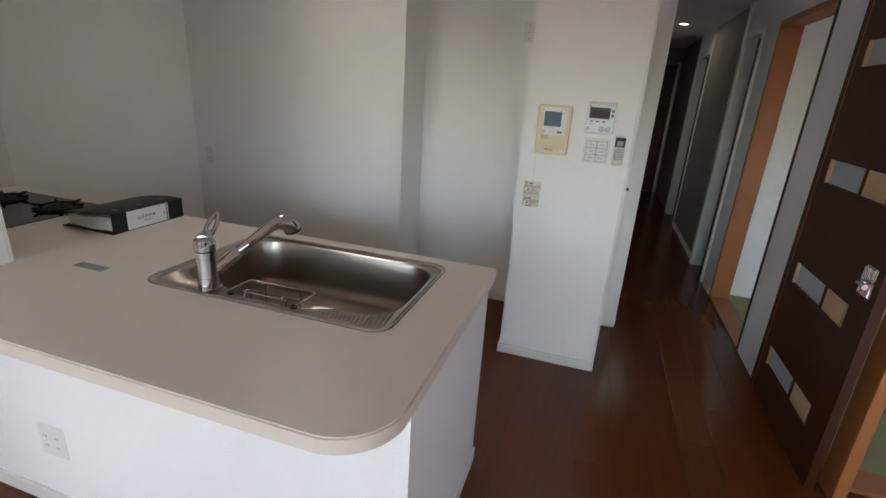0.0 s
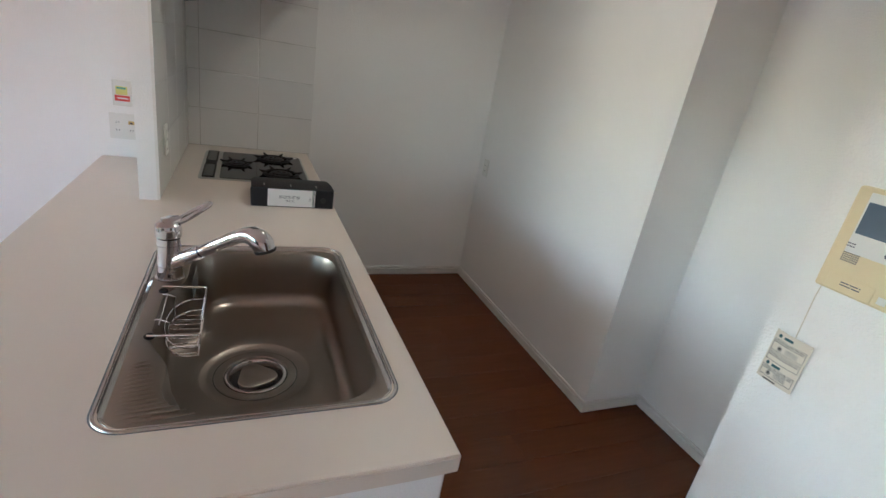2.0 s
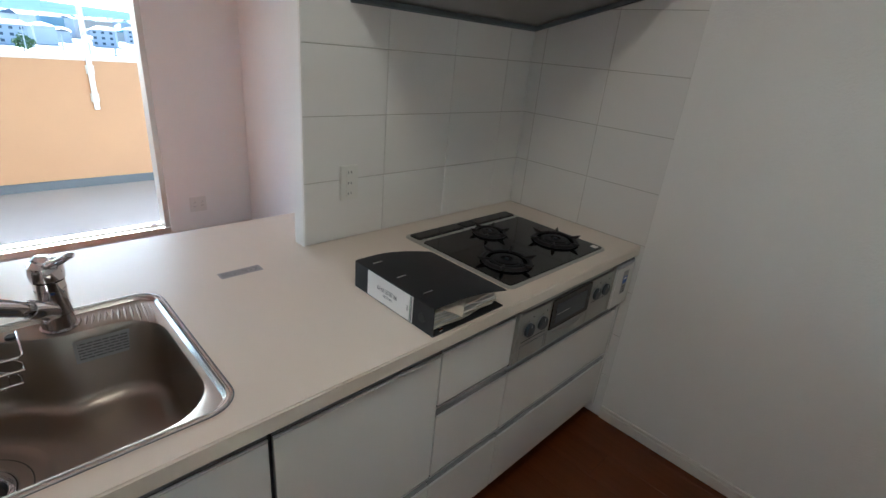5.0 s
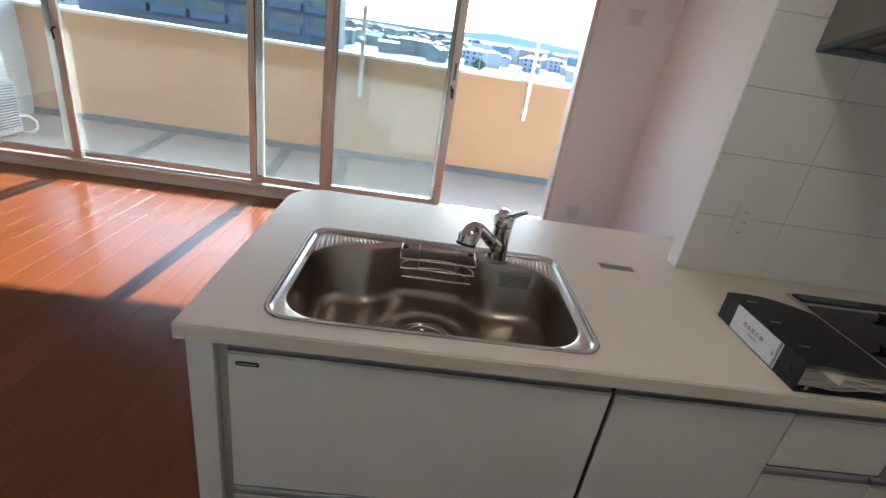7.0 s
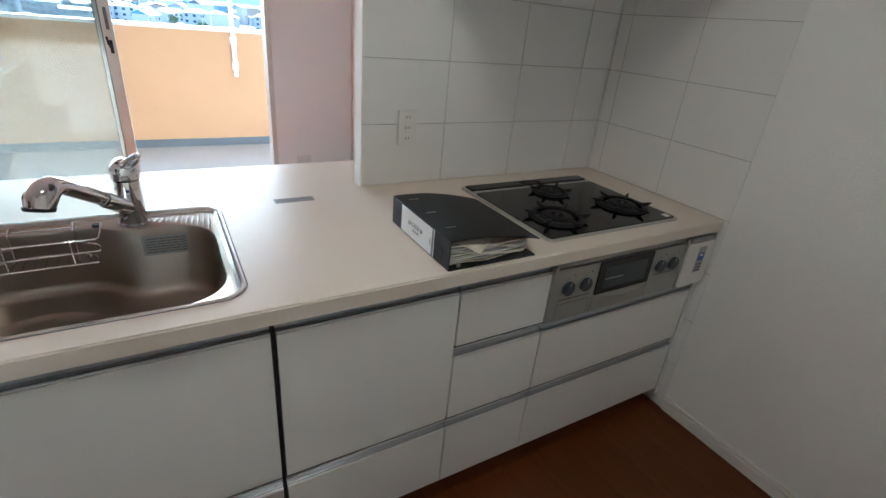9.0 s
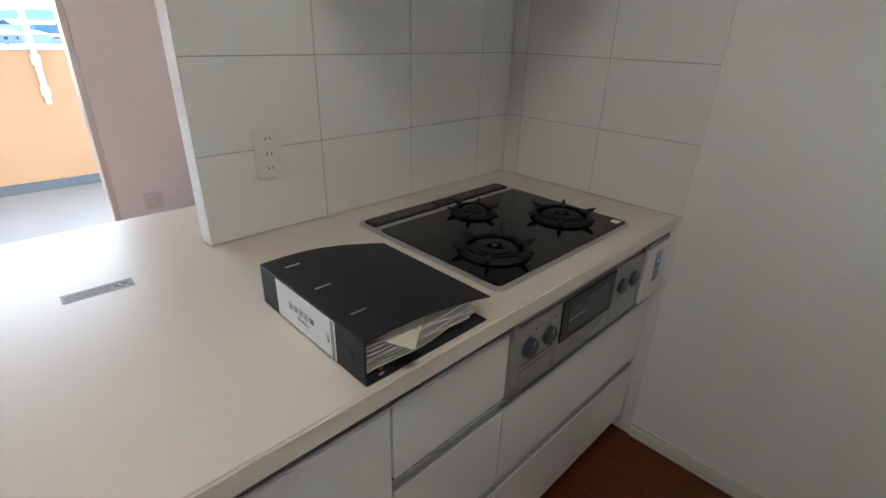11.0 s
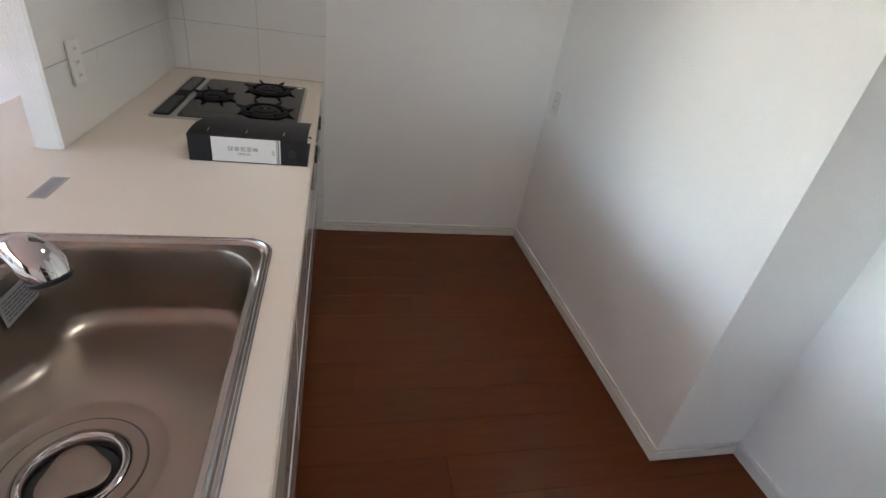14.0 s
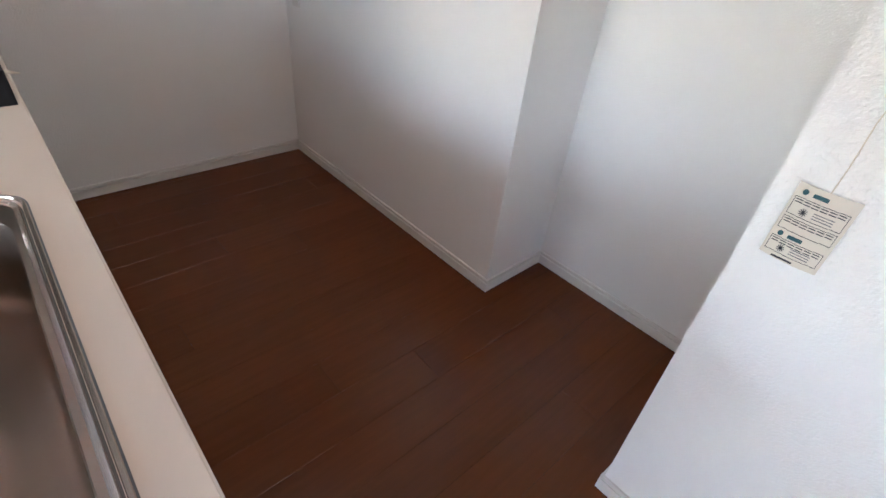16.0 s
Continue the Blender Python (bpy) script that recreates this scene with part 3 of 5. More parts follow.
# ---- sink ----
def sink_loop(x0, x1, y0, y1, r, z, bulge=0.0, side=22, cs=9):
    """A rounded rectangle of points; bulge pushes the middle of the rear side out towards -y."""
    pts = []
    cn = ((x1 - r, y1 - r, 0), (x0 + r, y1 - r, 90), (x0 + r, y0 + r, 180), (x1 - r, y0 + r, 270))
    for k in range(4):
        cx, cy, a0 = cn[k]
        arc = [(cx + r * math.cos(radians(a0 + 90 * j / cs)), cy + r * math.sin(radians(a0 + 90 * j / cs))) for j in range(cs + 1)]
        nx, ny, na = cn[(k + 1) % 4]
        nxt = (nx + r * math.cos(radians(na)), ny + r * math.sin(radians(na)))
        pts += arc + [(arc[-1][0] + (nxt[0] - arc[-1][0]) * j / side, arc[-1][1] + (nxt[1] - arc[-1][1]) * j / side) for j in range(1, side)]
    res = []
    for x, y in pts:
        t = min(1, max(0, (abs(x - CX) - 0.085) / 0.13))
        w = (1 - t * t * (3 - 2 * t)) * (1 if y < (y0 + y1) / 2 else 0)
        res.append((x, y - bulge * w, z))
    return res


sink = thing("sink", (0, 0, 0), "brushed stainless steel kitchen sink set in the cream worktop", "sink")
T = 0.85


def rim_ring(steps, r0=0.060):
    """Rings set in from the sink's edge, as (inset, height)."""
    return loft([sink_loop(SX0 + i, SX1 - i, SY0 + i, SY1 - i, r0 - i, T + z) for i, z in steps], cap=False)


part("rim", rim_ring(((0, 0.0005), (0.0018, 0.003), (0.0060, 0.003), (0.0080, -0.0010))), M_CHROME2, sink, "polished steel outer rim", smooth=True)
part("sealant", rim_ring(((-0.0022, 0.0004), (0.0002, 0.0008))), M_GUT, sink, "dark sealant line round the rim")
part("rim_groove", rim_ring(((0.0078, -0.0006), (0.0112, -0.0006))), M_CARC, sink, "dark groove in the rim")
part("inner_rim", rim_ring(((0.0108, -0.0010), (0.0126, 0.001), (0.0150, -0.001), (0.0200, -0.006))), M_CHROME2, sink, "inner step of the rim", smooth=True)
BX0, BX1, BY0, BY1 = SX0 + 0.032, SX1 - 0.032, 1.862, SY1 - 0.030
bowl = []
bowl.append(sink_loop(SX0 + 0.020, SX1 - 0.020, SY0 + 0.020, SY1 - 0.020, 0.040, T - 0.006))
bowl.append(sink_loop(BX0 - 0.006, BX1 + 0.006, BY0 - 0.006, BY1 + 0.006, 0.105, T - 0.0075, 0.046))
bowl.append(sink_loop(BX0 - 0.001, BX1 + 0.001, BY0 - 0.001, BY1 + 0.001, 0.102, T - 0.010, 0.046))
bowl.append(sink_loop(BX0 + 0.002, BX1 - 0.002, BY0 + 0.002, BY1 - 0.002, 0.100, T - 0.018, 0.047))
bowl.append(sink_loop(BX0 + 0.006, BX1 - 0.006, BY0 + 0.008, BY1 - 0.006, 0.098, T - 0.08, 0.060))
bowl.append(sink_loop(BX0 + 0.011, BX1 - 0.011, BY0 + 0.030, BY1 - 0.011, 0.096, T - 0.145, 0.075))
for k in range(1, 7):
    a = radians(15 * k)
    i = 0.011 + 0.040 * (1 - math.cos(a))
    bowl.append(sink_loop(BX0 + i, BX1 - i, BY0 + i + 0.020, BY1 - i, 0.094 - 0.004 * k, T - 0.145 - 0.040 * math.sin(a), 0.075 + 0.002 * k))
n_loop = len(bowl[0])


def ring_like(r, z, cx=CX, cy=CY):
    ref = bowl[-1]
    return [(cx + r * math.cos(t), cy + r * math.sin(t), z) for t in (math.atan2(p[1] - cy, p[0] - cx) for p in ref)]


def mix(a, b, f, z):
    return [(p[0] + (q[0] - p[0]) * f, p[1] + (q[1] - p[1]) * f, z) for p, q in zip(a, b)]


last, far = bowl[-1], ring_like(0.140, 0)
for f, dz in ((0.3, -0.1885), (0.65, -0.1905), (1.0, -0.192)):
    bowl.append(mix(last, far, f, T + dz))
bowl += [ring_like(0.136, T - 0.1935), ring_like(0.126, T - 0.198), ring_like(0.115, T - 0.1995), ring_like(0.104, T - 0.200)]
part("bowl", loft(bowl, cap=False), M_STEEL, sink, "brushed steel bowl", smooth=True)
# drain
def turned(prof, seg=48):
    """Rings of (radius, height) round the middle of the drain."""
    return loft([[(CX + q * math.cos(2 * math.pi * k / seg), CY + q * math.sin(2 * math.pi * k / seg), T + z) for k in range(seg)] for q, z in prof], cap=False)


dr = part("drain", loft([[(CX + r * math.cos(2 * math.pi * k / 48), CY + r * math.sin(2 * math.pi * k / 48), T + z) for k in range(48)] for r, z in
    ((0.104, -0.2005), (0.103, -0.1975), (0.083, -0.1975), (0.081, -0.1995), (0.0805, -0.204))], cap=False), M_STEEL, sink, smooth=True)
part("seal", turned(((0.0812, -0.2015), (0.0790, -0.2015), (0.0790, -0.23))), M_RUBBER, dr, "black sealing ring")
part("outer_groove", turned(((0.1068, -0.1992), (0.1040, -0.1994))), M_CARC, dr, "dark groove round the drain")
cov = part("drain_cover", turned(((0.0786, -0.203), (0.0780, -0.1985), (0.0760, -0.1975), (0.0680, -0.1978), (0.0655, -0.2000), (0.0605, -0.217))), M_CHROME, dr, "polished drain cover", smooth=True)
part("basket_well", cyl(0.0605, -0.236, -0.216, CX, CY), M_RUBBER, dr, "dark well").location = (0, 0, T)


def tri_r(t, r):
    return r * (1 + 0.13 * math.cos(3 * (t - radians(80))))


part("plate", loft([[(CX + tri_r(2 * math.pi * k / 60, r) * math.cos(2 * math.pi * k / 60), CY + tri_r(2 * math.pi * k / 60, r) * math.sin(2 * math.pi * k / 60), T + z) for k in range(60)] for r, z in
    ((0.046, -0.214), (0.0485, -0.2045), (0.0478, -0.2015), (0.045, -0.2005), (0.026, -0.2003))]), M_STEEL, dr, "rounded triangular steel plate", smooth=True)
# ridges on the two rear corner ledges
for sgn, xe in ((1, SX1), (-1, SX0)):
    for k in range(15):
        xx = xe - sgn * (0.032 + 0.0125 * k)
        t = min(1, max(0, (abs(xx - CX) - 0.10) / 0.14))
        y1 = 1.862 - 0.036 * (1 - t * t * (3 - 2 * t))
        out_x = abs(xe - xx)
        if out_x < 0.135:
            u = min(1, max(0, 1 - (out_x - 0.034) / 0.10))
            y1 += 0.07 * u * u
        y0 = 1.797 + max(0, 0.03 * (1 - (out_x - 0.02) / 0.03))
        y1 = max(y0 + 0.012, y1 - 0.008 - 0.0012 * k)
        part("drip_ridge", tube([(xx, y0, T - 0.0068), (xx - sgn * 0.004, (y0 + y1) / 2, T - 0.0062), (xx - sgn * 0.010, y1, T - 0.0072)], [0.001, 0.0037, 0.001], 8), M_STEEL, sink, "", smooth=True)

st = tagged(part("sticker", box(-0.055, 0.055, -0.0004, 0.0004, -0.028, 0.028), M_STICK), "grey printed sticker on the rear wall of the sink", "sticker")
st.location, st.rotation_euler = (-1.215, 1.8745, 0.795), (radians(3), 0, radians(-2))
part("print", bars_xz(-0.048, 0.048, -0.022, 0.022, 6, 0.0009, 5), M_GREYINK, st, "unreadable grey print")

# tap
tap = thing("tap", (-1.150, 1.820, 0.844), "chrome single-lever kitchen tap with a pull-out head", "tap")
part("base", cyl(0.036, -0.001, 0.006, bev=0.002), M_CHROME, tap, smooth=True)
part("body", loft([[(r * math.cos(2 * math.pi * k / 40), r * math.sin(2 * math.pi * k / 40), z) for k in range(40)] for r, z in
    ((0.0320, 0.004), (0.0315, 0.010), (0.0300, 0.03), (0.0285, 0.075), (0.0285, 0.098), (0.0272, 0.0985), (0.0272, 0.1005), (0.0285, 0.101), (0.0285, 0.118))]), M_CHROME, tap, "chrome body", smooth=True)
part("collar", cyl(0.0302, 0.036, 0.040, bev=0.001), M_CHROME2, tap, smooth=True)
part("cap", loft([[(r * math.cos(2 * math.pi * k / 40), r * math.sin(2 * math.pi * k / 40), z) for k in range(40)] for r, z in
    ((0.0288, 0.120), (0.0318, 0.123), (0.0330, 0.140), (0.0308, 0.154), (0.022, 0.163), (0.010, 0.166))]), M_CHROME, tap, smooth=True)
# the lever: an open loop of flat bar
LD = Vector((-0.038, 0.097, 0.0)).normalized()
LS = Vector((0, 0, 1)).cross(LD)
lv = []
for k in range(25):
    t = math.pi * 2 * k / 24
    lv.append((LD * (0.062 + 0.044 * math.cos(t)) + LS * (0.0125 * math.sin(t)) * (1 - 0.35 * math.cos(t))) + Vector((0, 0, 0.156 + 0.048 * (0.5 + 0.5 * math.cos(t)))))
part("lever", join(tube(lv[:-1], 0.0066, 12, closed=True), tube([LD * -0.01 + Vector((0, 0, 0.152)), LD * 0.012 + Vector((0, 0, 0.159)), LD * 0.03 + Vector((0, 0, 0.166))], [0.022, 0.019, 0.012], 16)), M_CHROME, tap, "chrome open-loop lever", smooth=True)
part("temperature_mark", box(-0.004, 0.004, 0.0275, 0.0286, 0.092, 0.098), M_BLUE, tap, "blue mark")
SD = Vector((0.129, 0.223, 0)).normalized()
sp = [SD * 0.012 + Vector((0, 0, 0.0480)), SD * 0.05 + Vector((0, 0, 0.0709)), SD * 0.088 + Vector((0, 0, 0.0949)), SD * 0.092 + Vector((0, 0, 0.0972))]
part("spout_socket", tube(sp, [0.0220, 0.0200, 0.0195, 0.0180], 28), M_CHROME, tap, smooth=True)
hp = [SD * 0.093 + Vector((0, 0, 0.0978)), SD * 0.096 + Vector((0, 0, 0.0998)), SD * 0.15 + Vector((0, 0, 0.1338)), SD * 0.195 + Vector((0, 0, 0.1610)), SD * 0.215 + Vector((0, 0, 0.1700)),
      SD * 0.235 + Vector((0, 0, 0.1730)), SD * 0.252 + Vector((0, 0, 0.1680)), SD * 0.266 + Vector((0, 0, 0.1560)), SD * 0.272 + Vector((0, 0, 0.1418))]
head = part("spray_head", tube(hp, [0.0145, 0.0165, 0.0170, 0.0180, 0.0205, 0.0255, 0.0285, 0.0290, 0.0260], 28), M_CHROME, tap, "chrome pull-out spray head", smooth=True)
part("nozzle_ring", tube([SD * 0.272 + Vector((0, 0, 0.1424)), SD * 0.274 + Vector((0, 0, 0.1361))], [0.0285, 0.026], 24), M_RUBBER, head, "dark nozzle ring")
part("spray_button", tube([SD * 0.268 + Vector((0, 0, 0.1730)), SD * 0.285 + Vector((0, 0, 0.1590)), SD * 0.293 + Vector((0, 0, 0.1430))], [0.008, 0.009, 0.005], 12), M_CHROME, head, "small spray switch", smooth=True)

# wire basket on the rear wall of the bowl
wb = thing("wire_basket", (-0.958, 1.84, 0.84), "small chrome wire basket hung inside the sink", "wire basket")
W2, D0, D1 = 0.1185, -0.030, 0.074
part("top_frame", tube([(-W2, D0, 0.012), (-W2, D1 - 0.006, 0.008), (-W2 + 0.006, D1, 0.008), (W2 - 0.006, D1, 0.008), (W2, D1 - 0.006, 0.008), (W2, D0, 0.012)], 0.0027, 10), M_CHROME, wb, smooth=True)
part("rear_bar", tube([(-0.075, -0.012, 0.011), (0.075, -0.012, 0.011)], 0.0018, 10), M_CHROME, wb, smooth=True)


def basket_loop(w, z):
    """A wire with a straight front and a bowed rear."""
    front = [(w * (2 * k / 12 - 1), D1 - 0.005, z) for k in range(13)]
    rear = [(w * math.cos(math.pi * k / 16) * (1.02 if 0 < k < 16 else 1), D1 - 0.012 - 0.072 * math.sin(math.pi * k / 16) ** 0.8, z) for k in range(17)]
    return front + rear


for z, w in ((-0.026, 0.116), (-0.056, 0.108)):
    part("side_loop", tube(basket_loop(w, z), 0.0021, 8, closed=True), M_CHROME, wb, smooth=True)
for x in (-0.062, 0.062):
    part("strap", tube([(x, -0.022, 0.018), (x, -0.012, 0.019), (x, 0.006, 0.010), (x, 0.002, -0.026), (x, 0.004, -0.058), (x, D1 - 0.010, -0.058), (x, D1 - 0.004, -0.050), (x, D1 + 0.001, 0.004), (x, D1 + 0.001, 0.014)], 0.0022, 8), M_CHROME, wb, smooth=True)
for k in range(9):
    x = -0.088 + 0.022 * k
    yr = D1 - 0.012 - 0.068 * math.sqrt(1 - (x / 0.11) ** 2)
    part("base_wire", tube([(x, yr, -0.057), (x, yr + 0.006, -0.060), (x, D1 - 0.010, -0.060), (x, D1 - 0.005, -0.056)], 0.0013, 6), M_CHROME, wb)
for x in (-W2 + 0.010, W2 - 0.010):
    part("suction_cup", cyl(0.011, 0.0, 0.008, x, D0 + 0.004, bev=0.002, seg=20), M_RUBBER, wb, "black rubber cup")

# flat sticker on the worktop
sk = tagged(part("sticker", box(-0.060, 0.060, -0.019, 0.019, 0.0, 0.0006), M_STICK2), "translucent caution sticker on the worktop", "sticker")
sk.location = (-1.575, 1.778, 0.85)
part("print", bars(-0.020, 0.055, -0.013, 0.013, 4, 0.0003, 5), M_GREYINK, sk, "unreadable dark print").location = (0, 0, 0.0007)
for k, (a, b) in enumerate((((-0.053, -0.012), (-0.038, 0.012)), ((-0.053, 0.012), (-0.038, -0.012)), ((-0.036, -0.012), (-0.024, 0.012)), ((-0.036, 0.012), (-0.024, -0.012)))):
    part("cross_line", tube([(*a, 0.0008), (*b, 0.0008)], 0.0006, 4), M_INK, sk)

# ---- binder ----
bi = thing("ring_binder", (-1.797, 2.197, 0.85), "black ring binder with a white spine label, lying beside the hob", "ring binder", rz=0)
part("spine", box(-0.0035, 0.0, -0.165, 0.165, 0.0, 0.080, 0.0015, 1), M_BLACK, bi)
cv = plate([[(-0.27, -0.165), (-0.002, -0.165), (-0.002, 0.165), (-0.27, 0.165)]], 0.0, 0.003)
part("bottom_cover", cv, M_BLACK, bi)
nx = 14
tc = bmesh.new()
grid = [[None] * 3 for _ in range(nx + 1)]
for i in range(nx + 1):
    f = i / nx
    for j in range(3):
        x = -0.001 - 0.274 * f
        z = 0.080 - 0.030 * f ** 1.5 + 0.006 * math.sin(math.pi * f)
        yy = -0.165 + 0.165 * j
        if j == 0:
            yy += 0.03 * max(0, f - 0.4)
        grid[i][j] = tc.verts.new((x, yy, z))
for i in range(nx):
    for j in range(2):
        tc.faces.new((grid[i][j], grid[i + 1][j], grid[i + 1][j + 1], grid[i][j + 1]))
r = bmesh.ops.extrude_face_region(tc, geom=list(tc.faces))
bmesh.ops.translate(tc, verts=[v for v in r["geom"] if isinstance(v, bmesh.types.BMVert)], vec=(0, 0, -0.0025))
part("top_cover", tc, M_BLACK, bi, "black cover with a slight bow", smooth=True)
for y in (-0.115, -0.01, 0.095):
    part("slot", box(-0.056, -0.026, y - 0.0024, y + 0.0024, 0.0818, 0.0840, 0.0008, 1), M_CHROME2, bi, "small riveted slot")
lb = part("label", box(0.0, 0.0008, -0.102, 0.088, 0.004, 0.077), M_PAPER, bi, "white paper label")
part("edge_strip", box(0.0003, 0.0012, 0.081, 0.0845, 0.005, 0.076), M_GREYINK, lb, "thin grey strip")
part("edge_strip", box(0.0003, 0.0012, 0.0765, 0.0795, 0.005, 0.076), M_GREENS, lb, "thin pale green strip")


def text(body, size, material, parent, m, name="writing"):
    cu = bpy.data.curves.new(name, "FONT")
    cu.offset = -size * 0.004
    cu.body, cu.size, cu.align_x, cu.align_y, cu.extrude = body, size, "CENTER", "CENTER", 0.0001
    tmp = bpy.data.objects.new("tmp", cu)
    scene.collection.objects.link(tmp)
    me = bpy.data.meshes.new_from_object(tmp.evaluated_get(bpy.context.evaluated_depsgraph_get()))
    bpy.data.objects.remove(tmp)
    me.materials.clear()
    me.materials.append(material)
    ob = new(name, me)
    ob.parent, ob.matrix_local = parent, m
    return ob


FACE_E = Matrix(((0, 0, 1, 0), (1, 0, 0, 0), (0, 1, 0, 0), (0, 0, 0, 1)))
for ch, y in zip("取扱説明書", (-0.050, -0.033, -0.0155, 0.002, 0.019)):
    text(ch, 0.0155, M_INK, lb, Matrix.Translation((0.0010, y, 0.044)) @ FACE_E @ pose(0, 0, 0, 0, 0, 90))
for ch, y in zip("保存用", (-0.0235, -0.0130, -0.0025)):
    text(ch, 0.0092, M_INK, lb, Matrix.Translation((0.0010, y, 0.028)) @ FACE_E @ pose(0, 0, 0, 0, 0, 90))
for ch, y in zip("()", (-0.0305, 0.0045)):
    text(ch, 0.0105, M_INK, lb, Matrix.Translation((0.0010, y, 0.028)) @ FACE_E)
text("607", 0.011, M_INK, lb, Matrix.Translation((0.0010, 0.068, 0.038)) @ FACE_E @ pose(0, 0, 0, 0, 0, 90))
part("finger_ring", cyl(0.0125, 0, 0.002, m=Matrix.Translation((-0.0005, 0.122, 0.036)) @ FACE_E, seg=24), M_RUBBER, bi, "dark finger hole")
rnd = random.Random(7)
for k in range(13):
    z = 0.006 + 0.0042 * k
    wv = bmesh.new()
    rows = []
    dy, dx, amp = rnd.uniform(-0.012, 0.006), rnd.uniform(-0.01, 0.01), rnd.uniform(0.001, 0.0035)
    for i in range(11):
        f = i / 10
        x = -0.012 - (0.235 + dx) * f
        zz = z * (1 - 0.25 * f) + amp * math.sin(f * 9 + k)
        rows.append([wv.verts.new((x, -0.15, zz)), wv.verts.new((x, 0.152 + dy + 0.004 * math.sin(f * 5 + k), zz))])
    for i in range(10):
        wv.faces.new((rows[i][0], rows[i + 1][0], rows[i + 1][1], rows[i][1]))
    r = bmesh.ops.extrude_face_region(wv, geom=list(wv.faces))
    bmesh.ops.translate(wv, verts=[v for v in r["geom"] if isinstance(v, bmesh.types.BMVert)], vec=(0, 0, 0.0032))
    part("manual", wv, M_PAPER if k % 4 else M_TAG, bi, "loose white manuals", smooth=True)
fl = box(-0.045, 0.045, -0.055, 0.03, 0, 0.001)
f = part("folded_sheet", fl, M_TAG, bi, "cream sheet with a turned corner")
f.location, f.rotation_euler = (-0.085, 0.145, 0.0605), (radians(-14), radians(4), radians(38))
part("ring_end", cyl(0.006, 0, 0.004, m=pose(-0.03, 0.163, 0.012, 90), seg=16), M_CHROME, bi)

# ---- hob ----
hb = thing("gas_hob", (-2.4525, 2.065, 0.85), "black glass gas hob with three burners and a steel edge", "gas hob")
part("frame", plate([rounded(-0.2925, 0.2925, -0.255, 0.25, 0.022)], 0.0, 0.006, bev=0.003), M_STEEL2, hb, "bright steel edge", smooth=True)
part("glass_plate", plate([rounded(-0.281, 0.281, -0.165, 0.239, 0.014)], 0.006, 0.0085, bev=0.001), M_GLASSTOP, hb, "glossy black glass")
part("divider", box(-0.280, 0.280, -0.181, -0.169, 0.006, 0.0095, 0.001, 1), M_STEEL2, hb)
for a, b2 in ((-0.278, -0.035), (0.035, 0.278)):
    vc = part("vent_cover", plate([rounded(a, b2, -0.240, -0.186, 0.01)], 0.006, 0.011, bev=0.001), M_IRON, hb, "black vent cover")
    part("inlay", plate([rounded(a + 0.008, b2 - 0.008, -0.233, -0.193, 0.006)], 0.011, 0.0118), M_GLASSTOP, vc)
part("centre_cap", box(-0.032, 0.032, -0.238, -0.188, 0.006, 0.012, 0.002, 1), M_IRON, hb)
part("small_label", box(-0.268, -0.244, 0.205, 0.228, 0.0085, 0.0095), M_PAPER, hb, "small white label")


def burner(x, y, R):
    g = part("burner", cyl(R * 0.52, 0.0085, 0.016, x, y, bev=0.002), M_IRON, hb, "black burner")
    part("burner_cap", loft([[(x + r * math.cos(2 * math.pi * k / 32), y + r * math.sin(2 * math.pi * k / 32), z) for k in range(32)] for r, z in
        ((R * 0.42, 0.016), (R * 0.42, 0.0195), (R * 0.38, 0.021), (R * 0.20, 0.0205), (R * 0.19, 0.016))]), M_IRON, g, smooth=True)
    part("sensor", cyl(0.007, 0.014, 0.0225, x, y, seg=16, bev=0.001), M_KNOB, g, "small dark sensor")
    t = part("trivet", loft([[(x + r * math.cos(2 * math.pi * k / 40), y + r * math.sin(2 * math.pi * k / 40), z) for k in range(40)] for r, z in
        ((R * 0.80, 0.0095), (R * 0.83, 0.013), (R * 0.74, 0.020), (R * 0.66, 0.020), (R * 0.66, 0.012))], cap=False), M_IRON, g, "cast iron trivet", smooth=True)
    for k in range(6):
        a = math.pi / 6 + k * math.pi / 3
        arm = tube([(R * 0.52, 0, 0.021), (R * 0.66, 0, 0.0215), (R * 0.78, 0, 0.021), (R * 0.88, 0, 0.0240), (R * 0.98, 0, 0.0285)], [0.0015, 0.0050, 0.0068, 0.0055, 0.0014], 6)
        bmesh.ops.transform(arm, matrix=Matrix.Translation((x, y, 0)) @ Matrix.Rotation(a, 4, "Z"), verts=arm.verts)
        part("prong", arm, M_IRON, t)
    return g


burner(0.150, 0.115, 0.108)
burner(-0.170, 0.095, 0.108)
burner(-0.005, -0.095, 0.080)

# ---- fish grill and timer panel in the front ----
gr = thing("grill_oven", (-2.459, FY, 0.600), "grey steel fish grill front with knobs and a dark window", "grill")
part("body", box(-0.302, 0.302, -0.45, -0.010, 0.0, 0.205), M_CARC, gr)
part("side_bezel", box(0.292, 0.304, -0.010, 0.012, 0.006, 0.196, 0.002, 1), M_STEEL3, gr, "grey steel bezel")
part("side_bezel", box(-0.302, -0.290, -0.010, 0.012, 0.006, 0.196, 0.002, 1), M_STEEL3, gr, "grey steel bezel")
part("top_strip", box(-0.290, 0.292, -0.010, 0.006, 0.186, 0.200, 0.004, 2), M_STEEL3, gr, "rounded grey top strip")
